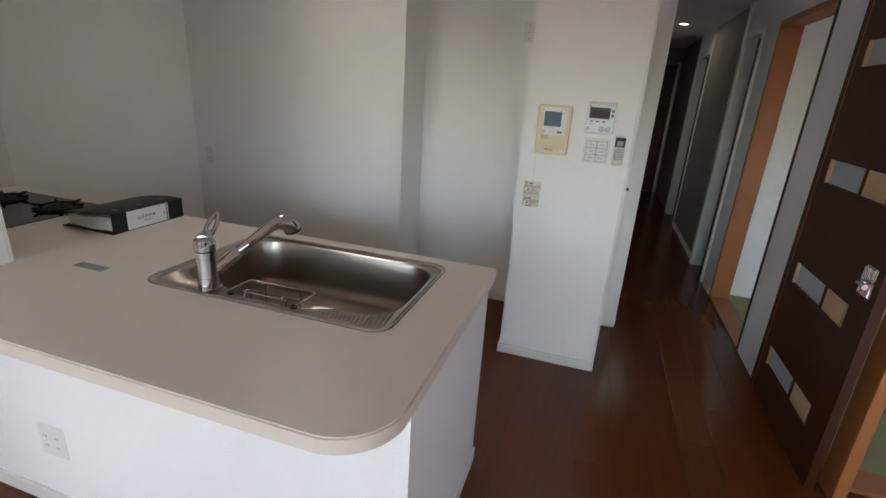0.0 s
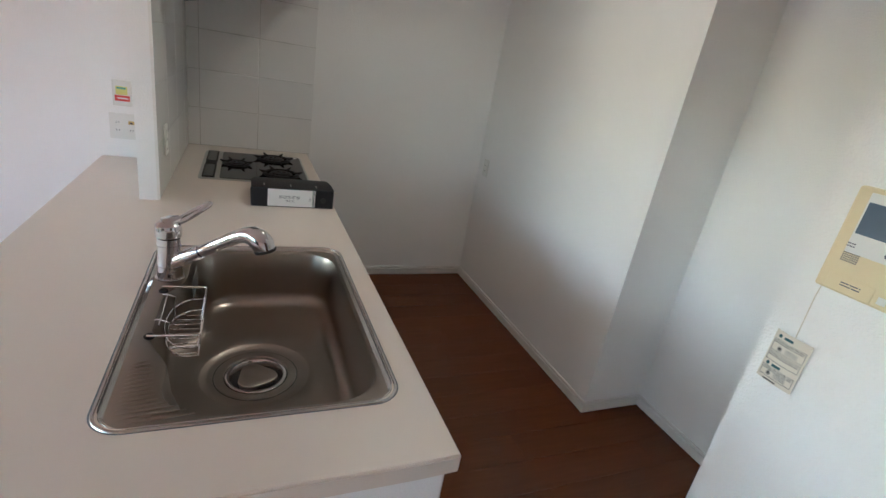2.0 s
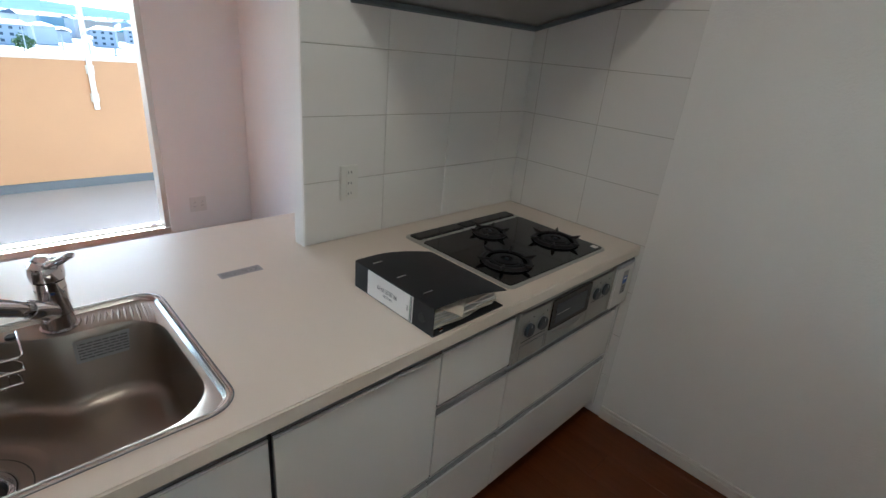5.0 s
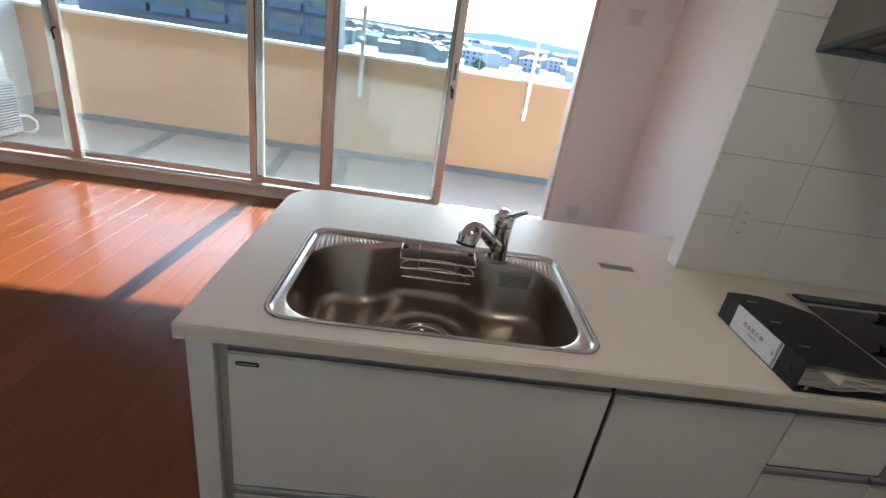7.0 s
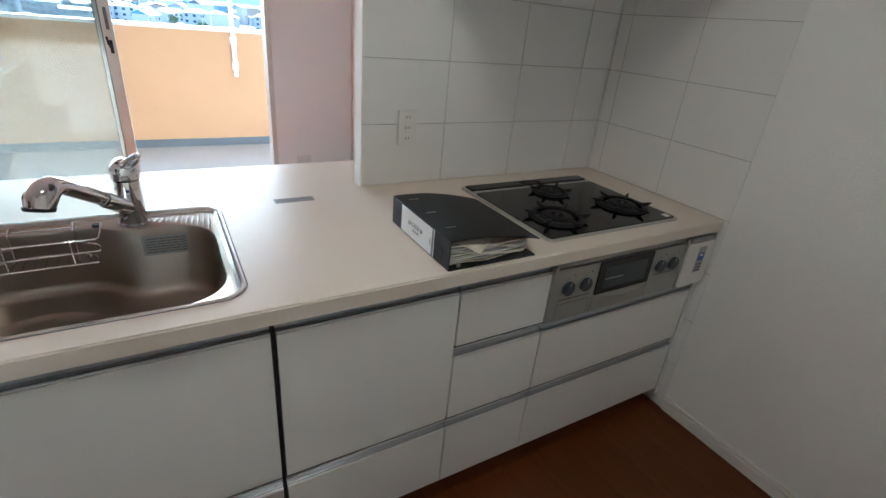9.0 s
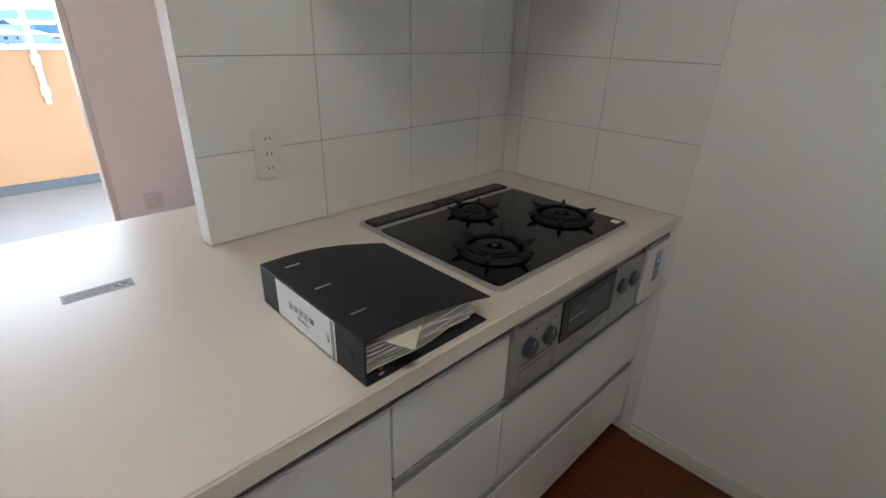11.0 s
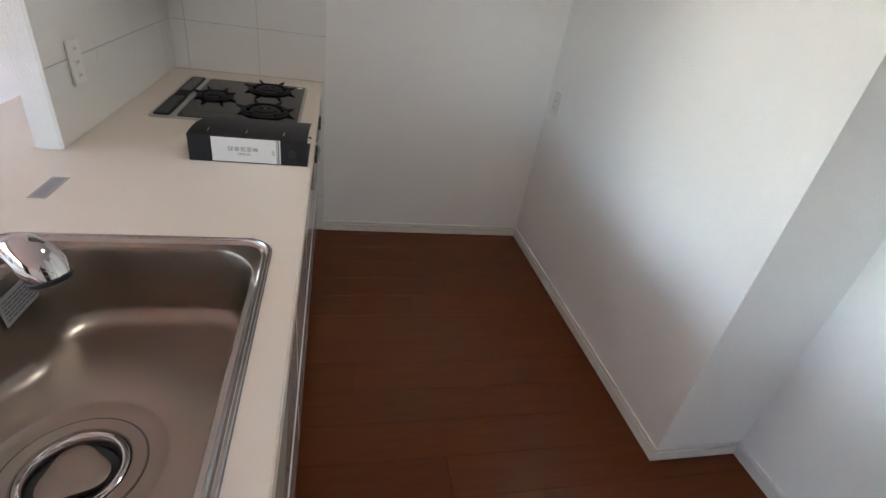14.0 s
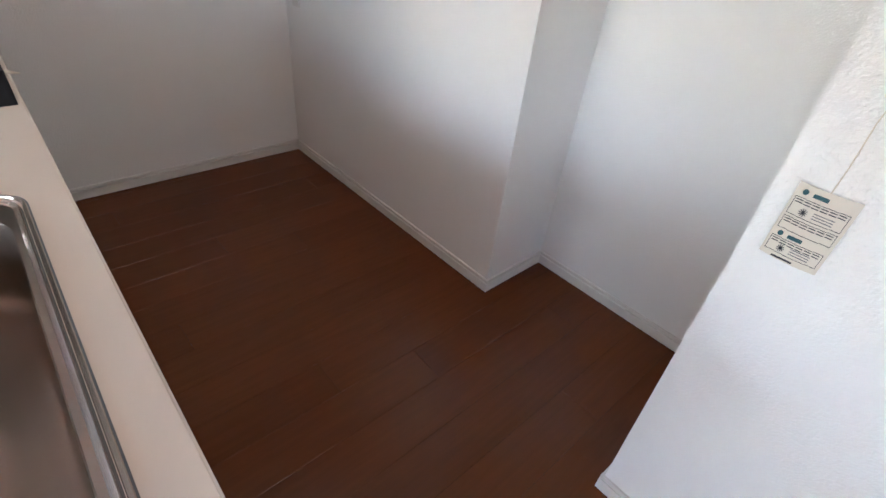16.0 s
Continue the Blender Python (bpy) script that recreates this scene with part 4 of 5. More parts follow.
for side, a, b2 in ((1, 0.131, 0.290), (-1, -0.288, -0.127)):
    p = part("control_panel", box(a, b2, -0.010, 0.010, 0.006, 0.183, 0.003), M_STEEL3, gr, "grey steel control panel")
    for kx in ((0.245, 0.174) if side > 0 else (-0.167, -0.234)):
        k = part("knob", cyl(0.0225, 0, 0.013, m=pose(kx, 0.010, 0.120, -90), bev=0.003, seg=28), M_KNOB, p, "round grey-blue knob", smooth=True)
        part("pointer", box(kx - 0.0010, kx + 0.0010, 0.023, 0.0238, 0.130, 0.140), M_GREYP, k)
        part("knob_ring", cyl(0.0245, 0, 0.0016, m=pose(kx, 0.010, 0.120, -90), seg=28), M_ALU, p, "metal ring round the knob")
        part("lamp", cyl(0.0026, 0, 0.001, m=pose(kx - 0.022, 0.010, 0.158, -90), seg=10), M_INK, p)
        part("tick", box(kx - 0.0007, kx + 0.0007, 0.010, 0.0106, 0.147, 0.153), M_INK, p)
    m0 = (a + b2) / 2
    if side > 0:
        part("print", bars_xz(m0 - 0.066, m0 + 0.066, 0.077, 0.084, 1, 0.0104, 9), M_INK, p, "small dark print")
        part("seam", join(join(box(a + 0.010, b2 - 0.016, 0.0098, 0.0105, 0.064, 0.0655), box(b2 - 0.0175, b2 - 0.016, 0.0098, 0.0105, 0.012, 0.064)), box(a + 0.010, a + 0.0115, 0.0098, 0.0105, 0.012, 0.064)), M_GUT, p)
    else:
        part("print", bars_xz(m0 - 0.058, m0 + 0.058, 0.085, 0.090, 1, 0.0104, 7), M_INK, p, "small dark print")
dd = part("grill_door", box(-0.125, 0.129, -0.010, 0.010, 0.006, 0.183, 0.003), M_STEEL3, gr, "grey steel grill door")
part("window", box(-0.124, 0.124, 0.009, 0.0125, 0.068, 0.182, 0.003, 1), M_GLASSTOP, dd, "dark glass window")
part("window_inner", box(-0.098, 0.094, 0.0124, 0.0129, 0.085, 0.160), M_KNOB, dd, "paler inner pane")
# a reflection on the grill window, laid on as a pale bar
part("reflection_bar", box(0.010, 0.090, 0.0129, 0.0134, 0.118, 0.1205), M_STEEL2, dd, "thin pale bar imitating a reflection on the pane")
hr = []
for k in range(17):
    u = k / 16
    hr.append([(-0.105 + 0.21 * u, 0.010, 0.056), (-0.105 + 0.21 * u, 0.010 + 0.016 * math.sin(math.pi * u) + 0.001, 0.0555),
        (-0.105 + 0.21 * u, 0.010 + 0.014 * math.sin(math.pi * u) + 0.001, 0.054 - 0.020 * math.sin(math.pi * u)), (-0.105 + 0.21 * u, 0.010, 0.053 - 0.022 * math.sin(math.pi * u))])
hb_ = bmesh.new()
vr = [[hb_.verts.new(q) for q in ring] for ring in hr]
for q, w in zip(vr, vr[1:]):
    for k in range(4):
        hb_.faces.new((q[k], q[(k + 1) % 4], w[(k + 1) % 4], w[k]))
part("door_handle", hb_, M_STEEL3, dd, "crescent-shaped pull", smooth=True)
part("lower_gap", box(-0.302, 0.302, -0.012, -0.002, -0.0005, 0.005), M_CARC, gr, "dark gap under the grill")
tp = tagged(part("side_panel", box(-2.906, -2.766, FY - 0.03, FY + 0.018, 0.606, 0.778, 0.004), M_CAB), "white fold-down panel beside the grill with a blue sticker", "panel")
part("rail", box(-2.906, -2.766, FY - 0.014, FY + 0.016, 0.780, 0.799, 0.006, 2), M_ALU, tp)
p = part("sticker", box(-2.862, -2.820, FY + 0.018, FY + 0.0188, 0.660, 0.760), M_STICK2, tp, "blue and white product sticker")
part("picture", box(-2.857, -2.825, FY + 0.0188, FY + 0.0192, 0.706, 0.736), M_BLUE, p)
part("picture", box(-2.850, -2.832, FY + 0.0192, FY + 0.0196, 0.724, 0.731), M_PAPER, p)
part("print", bars_xz(-2.857, -2.825, 0.663, 0.698, 3, FY + 0.0189, 2), M_INK, p)

# ---- hood ----
hood = thing("range_hood", (KX0, 1.702, 0), "grey steel range hood with a sloping underside", "range hood")
HW, HD = 0.93, 0.60
za, zb = 1.615, 1.775
sh = bmesh.new()
prof = [(0.001, za), (HD, zb), (HD, zb + 0.05), (0.30, 2.2), (0.001, 2.2)]
vv = [[sh.verts.new((x, y, z)) for y, z in prof] for x in (0.002, HW)]
for k in range(5):
    sh.faces.new((vv[0][k], vv[0][(k + 1) % 5], vv[1][(k + 1) % 5], vv[1][k]))
sh.faces.new(vv[0])
sh.faces.new(vv[1])
part("body", sh, M_HOOD, hood, "grey painted shell")
sl = math.atan2(zb - za, HD)
for a, b2, c, d in ((0.002, HW, 0.0, 0.022), (0.002, HW, HD - 0.022, HD + 0.004), (0.002, 0.024, 0.022, HD - 0.022), (HW - 0.022, HW + 0.002, 0.022, HD - 0.022)):
    r = part("rim", box(a, b2, c, d, -0.016, 0.0, 0.002, 1), M_GUT, hood, "dark steel lower rim")
    r.location, r.rotation_euler = (0, 0.001, za), (sl, 0, 0)
r = part("filter_plate", box(0.10, HW - 0.10, 0.07, HD - 0.07, -0.012, -0.001, 0.004), M_HOOD, hood, "grey rectifying plate")
r.location, r.rotation_euler = (0, 0.001, za), (sl, 0, 0)
part("duct_cover", box(0.05, HW - 0.05, 0.005, 0.32, 2.2, CEIL - 0.002), M_HOOD, hood)

# ---- sockets and wall devices ----
FACE_S = pose(0, 0, 0, 90)
FACE_N = pose(0, 0, 0, 90, 0, 180)


def socket(name, m, w, h, label, rows, category="wall socket", jack=False, cols=1):
    o = thing(name, (0, 0, 0), label, category)
    o.matrix_world = m
    part("cover_plate", plate([rounded(-w / 2, w / 2, -h / 2, h / 2, 0.004, 4)], 0, 0.006, bev=0.002), M_PLASTIC, o, smooth=False)
    for c in range(cols):
        for k in range(rows):
            y, x = (k - (rows - 1) / 2) * h * 0.30, (c - (cols - 1) / 2) * w * 0.45
            s = part("socket_insert", box(x - 0.013, x + 0.013, y - 0.012, y + 0.012, 0.006, 0.0072, 0.0008, 1), M_PLASTIC, o)
            if jack and c == cols - 1 and k == rows - 1:
                part("jack", box(x - 0.012, x + 0.012, y - 0.007, y + 0.009, 0.0066, 0.0078), M_AMBER, s, "amber phone jack")
                part("jack_hole", box(x - 0.006, x + 0.006, y - 0.005, y + 0.002, 0.0078, 0.0082), M_INK, s)
            else:
                for d in (-0.0055, 0.0055):
                    part("slot", box(x + d - 0.0011, x + d + 0.0011, y - 0.004, y + 0.004, 0.0070, 0.0076), M_INK, s)
    return o


FE = Matrix(((0, 0, 1, 0), (1, 0, 0, 0), (0, 1, 0, 0), (0, 0, 0, 1)))
socket("wall_socket", pose(-1.984, 1.7125, 1.052, 90, 0, 180), 0.070, 0.120, "white double wall socket on the tiled splashback", 3)
socket("wall_socket", Matrix.Translation((-2.48, 1.483, 0.995)) @ FE, 0.122, 0.120, "white wall socket plate with sockets and a phone jack", 2, jack=True, cols=2)
socket("wall_socket", pose(-1.638, PEN_Y - 0.03, 0.290, 90, 0, 0), 0.112, 0.120, "white wall socket plate low on the peninsula wall", 2, cols=2)
socket("wall_socket", pose(-2.225, WIN_Y, 0.25, 90, 0, 180), 0.116, 0.115, "white low wall socket plate beside the window", 2, cols=2)
socket("wall_socket", pose(-0.61, 3.965, 1.81, 90, 0, 0), 0.070, 0.120, "white wall socket high in the recess", 3)
socket("wall_socket", pose(-2.80, 3.60, 0.885, 90, 0, 0), 0.070, 0.120, "white wall socket on the rear kitchen wall", 2)
socket("wall_socket", pose(1.30, 4.85, 0.30, 90, 0, 0), 0.070, 0.120, "white low wall socket in the tatami room", 2)
sw = thing("light_switch", (1.36, 4.85, 1.25), "white light switch in the tatami room", "light switch")
part("cover_plate", box(-0.035, 0.035, -0.007, 0, -0.06, 0.06, 0.002), M_PLASTIC, sw)
part("rocker", box(-0.022, 0.022, -0.010, -0.007, -0.035, 0.035, 0.001, 1), M_PLASTIC, sw)

rc = thing("thermostat_cover", (-2.48, 1.483, 1.148), "small white wall box with yellow and red labels", "wall control")
part("case", box(0.0, 0.016, -0.038, 0.038, -0.058, 0.058, 0.004), M_PLASTIC, rc)
part("label", box(0.016, 0.0165, -0.024, 0.022, -0.008, 0.030), M_YEL, rc, "yellow label")
part("label", box(0.016, 0.0168, -0.029, 0.030, -0.036, -0.010), M_RED, rc, "red label")
part("print", box(0.0168, 0.0172, -0.020, 0.016, 0.018, 0.026), M_GREEN, rc)
part("print", box(0.0168, 0.0172, -0.018, 0.024, -0.026, -0.020), M_PAPER, rc)
vt = thing("ventilation_cover", (-2.30, WIN_Y, 1.80), "white square wall ventilation cover near the window", "vent cover")
part("plate", box(-0.07, 0.07, 0, 0.012, -0.07, 0.07, 0.003), M_WALL, vt)
part("flap", box(-0.055, 0.055, 0.012, 0.02, -0.055, 0.055, 0.003), M_PLASTIC, vt)
part("cord_peg", cyl(0.006, 0, 0.015, m=pose(0.0, 0, -0.10, -90), seg=12), M_PLASTIC, vt)

PY = 3.255
ic = thing("intercom", (-0.327, PY, 1.293), "yellowed intercom monitor with a dark screen on the white wall", "intercom")
part("case", box(-0.080, 0.080, -0.026, 0, -0.118, 0.118, 0.006), M_CREAM, ic)
part("face_plate", box(-0.052, 0.062, -0.0275, -0.026, -0.025, 0.108, 0.001, 1), M_PLASTIC, ic, "paler face plate")
part("screen", box(-0.048, 0.034, -0.029, -0.0275, 0.018, 0.088, 0.001, 1), M_SCREEN, ic, "dark screen with a blue sky reflection in its colour")
part("round_button", cyl(0.010, 0, 0.003, m=pose(0.040, -0.0275, 0.093, 90), seg=24, bev=0.0008), M_PLASTIC, ic)
part("round_button_ring", tube([(0.040 + 0.0105 * math.cos(t * math.pi / 10), -0.0282, 0.093 + 0.0105 * math.sin(t * math.pi / 10)) for t in range(20)], 0.0009, 6, closed=True), M_GREYINK, ic)
part("oval_button", plate([rounded(-0.012, 0.012, -0.005, 0.005, 0.0049)], 0, 0.003, bev=0.001), M_GREYINK, ic, "grey oval button").matrix_local = pose(0.032, -0.0275, -0.008, 90)
sp = None
for i in range(8):
    for j in range(6):
        sp = box(-0.052 + 0.0042 * i, -0.0495 + 0.0042 * i, -0.0268, -0.0262, -0.046 + 0.0045 * j, -0.0435 + 0.0045 * j, bm=sp)
part("speaker_holes", sp, M_GREYINK, ic)
part("flap", box(-0.058, 0.034, -0.028, -0.026, -0.114, -0.078, 0.001, 1), M_CREAM, ic, "cream talk flap")
part("print", bars_xz(-0.030, 0.010, -0.100, -0.088, 2, -0.0284, 2, -1), M_GREYINK, ic)
part("lamp", box(0.044, 0.060, -0.029, -0.026, -0.106, -0.090, 0.001, 1), M_PAPER, ic, "white square lamp")
part("print", bars_xz(-0.052, -0.036, -0.014, -0.002, 2, -0.0279, 2, -1), M_GREYINK, ic)

wh = thing("water_heater_remote", (-0.112, PY, 1.360), "white water heater control with a dark display and round buttons", "remote control")
part("bracket", box(-0.064, 0.064, -0.010, 0, -0.04, 0.080, 0.002), M_GREYP, wh, "pale grey backing")
part("case", box(-0.066, 0.066, -0.024, -0.004, -0.068, 0.066, 0.006), M_WHITEP, wh)
part("display_surround", box(-0.054, 0.040, -0.0255, -0.024, 0.004, 0.054, 0.002, 1), M_BLACK, wh)
part("display", box(-0.046, 0.034, -0.0262, -0.0255, 0.010, 0.040), M_DISP, wh, "dark red display")
for x in (-0.040, -0.012, 0.016):
    part("key", plate([rounded(-0.008, 0.008, -0.0028, 0.0028, 0.0027)], 0, 0.0016), M_GREYINK, wh, "small grey key").matrix_local = pose(x, -0.024, -0.010, 90)
part("key", plate([rounded(-0.009, 0.009, -0.004, 0.004, 0.0039)], 0, 0.0016), M_GREYP, wh).matrix_local = pose(-0.040, -0.024, -0.022, 90)
for x in (0.010, 0.040):
    k = part("round_button", cyl(0.0125, 0, 0.003, m=pose(x, -0.024, -0.045, 90), seg=26, bev=0.001), M_GREYINK, wh, "grey ringed button")
    part("button_face", cyl(0.0108, 0, 0.001, m=pose(x, -0.027, -0.045, 90), seg=24), M_GREYP, k)
for z in (0.020, 0.040):
    part("arrow_key", cyl(0.0075, 0, 0.002, m=pose(0.052, -0.024, z, 90), seg=20, bev=0.0006), M_GREYINK, wh)
part("speaker_slots", bars_xz(-0.058, -0.042, -0.050, -0.036, 3, -0.0245, 1, -1), M_GREYINK, wh)
part("maker_mark", box(-0.058, -0.050, -0.0246, -0.024, 0.056, 0.062), M_GREYINK, wh)

sp_ = thing("light_switch_plate", (-0.110, PY, 1.209), "white six-way light switch plate", "light switch")
part("cover_plate", plate([rounded(-0.062, 0.062, -0.060, 0.060, 0.005, 4)], 0, 0.008, bev=0.002), M_PLASTIC, sp_).matrix_local = pose(0, 0, 0, 90)
# dark sheet on the plate, so the rocker gaps look shaded
part("recess", box(-0.0495, 0.0495, -0.0084, -0.0078, -0.0485, 0.0480), M_GREYINK, sp_, "dark sheet giving the shade between the rockers")
for i in range(2):
    for j in range(3):
        x0, z0 = -0.048 + 0.049 * i, -0.047 + 0.0317 * j
        s = part("rocker", box(x0, x0 + 0.047, -0.0115, -0.008, z0, z0 + 0.0300, 0.0008, 1), M_PLASTIC, sp_)
        part("name_window", box(x0 + 0.012, x0 + 0.036, -0.0122, -0.0115, z0 + 0.010, z0 + 0.020), M_GREYP, s)

rm = thing("air_conditioner_remote", (-0.005, PY, 1.218), "grey-white remote control in a wall holder", "remote control")
part("holder", box(-0.026, 0.026, -0.014, 0, -0.066, 0.01, 0.004), M_PLASTIC, rm)
part("case", box(-0.024, 0.024, -0.026, -0.004, -0.068, 0.070, 0.007), M_CREAM2, rm)
part("top_panel", box(-0.0225, 0.0225, -0.0275, -0.026, 0.022, 0.066, 0.002, 1), M_BLACK, rm, "dark top panel")
part("display", box(-0.014, 0.014, -0.0282, -0.0275, 0.028, 0.050), M_LCD, rm, "pale green display")
for i in range(3):
    for j in range(5):
        part("key", box(-0.018 + 0.0125 * i, -0.009 + 0.0125 * i, -0.0272, -0.026, 0.008 - 0.0115 * j, 0.0145 - 0.0115 * j, 0.001, 1), M_ORANGEP if (i, j) == (0, 0) else M_GREYINK, rm)

tg = thing("card_tag", (-0.396, PY - 0.004, 0.962), "creased paper care tag hanging from a string", "tag")
tg.scale = (0.98, 1, 1.12)
tb = bmesh.new()
gg = [[tb.verts.new((-0.045 + 0.09 * i / 6, -0.004 - 0.006 * math.sin(math.pi * i / 6) - 0.004 * (1 - j / 6), -0.060 + 0.12 * j / 6)) for j in range(7)] for i in range(7)]
for i in range(6):
    for j in range(6):
        tb.faces.new((gg[i][j], gg[i + 1][j], gg[i + 1][j + 1], gg[i][j + 1]))
r = bmesh.ops.extrude_face_region(tb, geom=list(tb.faces))
bmesh.ops.translate(tb, verts=[v for v in r["geom"] if isinstance(v, bmesh.types.BMVert)], vec=(0, -0.0006, 0))
part("card", tb, M_TAG, tg, smooth=True)


def tag_y(x, z):
    return -0.0048 - 0.006 * math.sin(math.pi * (x + 0.045) / 0.09) - 0.004 * (0.5 - z / 0.12)


def tag_box(x0, x1, z0, z1, mt, name="print"):
    y = tag_y((x0 + x1) / 2, (z0 + z1) / 2) - 0.0010
    return part(name, box(x0, x1, y, y + 0.0004, z0, z1), mt, tg)


for z0, z1 in ((0.012, 0.040), (-0.012, 0.008), (-0.050, -0.026)):
    for a, b2, c, d in ((-0.040, 0.040, z1 - 0.0008, z1), (-0.040, 0.040, z0, z0 + 0.0008), (-0.040, -0.0392, z0, z1), (0.0392, 0.040, z0, z1)):
        lw = [(a, c), (b2, c), (b2, d), (a, d)]
        seg = 5 if b2 - a > 0.01 else 1
        for k in range(seg):
            u0, u1 = a + (b2 - a) * k / seg, a + (b2 - a) * (k + 1) / seg
            tag_box(u0, u1, c, d, M_INK, "border_line")
    n = 2
    for j in range(n):
        for k in range(6):
            tag_box(-0.037 + 0.0125 * k, -0.0265 + 0.0125 * k, z1 - 0.0045 - 0.004 * j, z1 - 0.0030 - 0.004 * j, M_INK)
    if z1 - z0 > 0.022:
        for j in range(3):
            tag_box(-0.004, 0.026, z0 + 0.005 + 0.0040 * j, z0 + 0.0062 + 0.0040 * j, M_GREYINK)
        for k in range(5):
            a = math.pi * k / 5
            part("spark_mark", tube([(-0.018 + 0.006 * math.cos(a), tag_y(-0.018, z0 + 0.009) - 0.0012, z0 + 0.009 + 0.006 * math.sin(a)), (-0.018 - 0.006 * math.cos(a), tag_y(-0.018, z0 + 0.009) - 0.0012, z0 + 0.009 - 0.006 * math.sin(a))], 0.0006, 4), M_INK, tg)
for z in (0.049, -0.020):
    tag_box(-0.018, 0.004, z - 0.003, z + 0.003, M_TEALINK, "heading_bar")
    part("round_mark", cyl(0.0042, 0, 0.0008, m=pose(-0.030, tag_y(-0.03, z) - 0.0005, z, 90), seg=18), M_TEALINK, tg)
tag_box(-0.025, 0.008, -0.0575, -0.0545, M_INK)
part("string", tube([(0.0, -0.006, 0.056), (0.001, -0.009, 0.10), (-0.001, -0.008, 0.16), (0.004, -0.010, 0.224)], 0.0011, 6), M_TAG, tg, "thin string")

# ---- corridor and doors ----
dl = thing("living_door", (0.922, 3.50, 0), "open dark brown door with slot windows, standing against the wall", "door")
ROWS_Z = (1.65, 1.155, 0.66, 0.20)
holes = []
ys = [-0.80, -0.655, -0.47, -0.45, -0.115, 0.0]
leaf = None
zprev = 0.01
for z in sorted(ROWS_Z) + [None]:
    z1 = z if z is not None else 2.0
    leaf = box(-0.018, 0.018, -0.80, 0.0, zprev, z1, bm=leaf)
    if z is not None:
        leaf = box(-0.018, 0.018, -0.115, 0.0, z, z + 0.105, bm=leaf)
        leaf = box(-0.018, 0.018, -0.45, -0.44, z, z + 0.105, bm=leaf)
        leaf = box(-0.018, 0.018, -0.80, -0.655, z, z + 0.105, bm=leaf)
        zprev = z + 0.105
part("leaf", leaf, M_DOOR, dl, "dark brown wood-grain leaf")
for z in ROWS_Z:
    part("glass_insert", box(-0.004, 0.004, -0.44, -0.115, z, z + 0.105), M_FROST, dl, "frosted slot window")
    part("reveal", box(-0.017, 0.017, -0.130, -0.1155, z + 0.001, z + 0.104), M_LIGHTW, dl, "pale wooden slot edge")
    # the second slot's peach reflection is given as a pale insert
    part("peach_insert", box(-0.010, 0.006, -0.62, -0.4505, z + 0.001, z + 0.104), M_LIGHTW, dl, "pale insert coloured like the peach reflection in the slot")
    part("peach_insert", box(-0.010, 0.006, -0.654, -0.630, z + 0.001, z + 0.104), M_LIGHTW, dl)
part("edge_bead", box(-0.0195, -0.0175, -0.052, -0.046, 0.01, 2.0), M_ORANGE, dl, "thin orange bead")
for s in (-1,):
    h = part("door_handle", box(s * 0.024, s * 0.018, -0.765, -0.690, 0.835, 0.945, 0.002, 1), M_CHROME, dl, "chrome handle plate")
    part("lever", tube([(s * 0.024, -0.745, 0.892), (s * 0.055, -0.745, 0.892), (s * 0.062, -0.752, 0.892), (s * 0.063, -0.80, 0.888)], 0.010, 12), M_CHROME, h, smooth=True)
    for y in (-0.752, -0.7275, -0.703):
        part("rib", cyl(0.0105, 0.838, 0.942, s * 0.0245, y, seg=20, bev=0.002), M_CHROME, h, smooth=True)
    part("thumb_turn", cyl(0.009, 0, 0.008, m=pose(-0.034, -0.7275, 0.862, 0, -90), seg=20), M_CHROME, h)

def frame_at(name, y0, y1, mt, label, x0=0.915, x1=1.06, top=2.02, w=0.03):
    d = struct(new(name), label)
    part("jamb", box(x0, x1, y0, y0 + w, 0, top, 0.002, 1), mt, d)
    part("jamb", box(x0, x1, y1 - w, y1, 0, top, 0.002, 1), mt, d)
    part("head", box(x0, x1, y0 + w, y1 - w, top - w, top, 0.002, 1), mt, d)
    return d


o = frame_at("door_1", 3.88, 4.80, M_ORANGE, "orange wood frame of the tatami room opening", 0.928, 1.06, 2.02, 0.035)
part("threshold", box(0.928, 1.06, 3.915, 4.765, -0.003, 0.012, 0.002, 1), M_ORANGE, o)
bpy.data.objects[[c.name for c in o.children if c.name.startswith("jamb")][0]].data.materials[0] = M_DOOR
part("finger_pull", box(0.926, 0.929, 4.775, 4.79, 0.95, 1.10, 0.0005, 1), M_BLACK, o)
o = frame_at("door_2", 5.12, 5.62, M_TRIM, "white framed dark doorway in the corridor")
part("door_leaf", box(1.0, 1.03, 5.15, 5.59, 0.005, 1.99), M_DOOR, o, "dark brown door")
part("door_leaf", box(0.99, 1.0, 5.38, 5.42, 1.55, 1.99), M_GREYP, o, "grey glazing strip")
o = frame_at("door_3", 7.1, 7.8, M_TRIM, "white framed dark doorway further along the corridor")
part("door_leaf", box(1.0, 1.03, 7.13, 7.77, 0.005, 1.99), M_DOOR, o, "dark brown door")
part("door_handle", tube([(1.0, 7.2, 1.0), (0.95, 7.2, 1.0), (0.95, 7.3, 1.0)], 0.009), M_CHROME, o)
trim("trim", 0.905, 0.93, 5.60, 5.68, 0, 2.26, label="white corridor casing")
trim("trim", 0.905, 0.93, 7.80, 7.88, 0, 2.26, label="white corridor casing")
o = struct(new("door_4"), "dark front door at the corridor end")
part("door_leaf", box(0.25, 0.87, 9.46, 9.498, 0.01, 2.0), M_DOOR, o)
part("jamb", box(0.21, 0.25, 9.44, 9.498, 0, 2.04), M_TRIM, o)
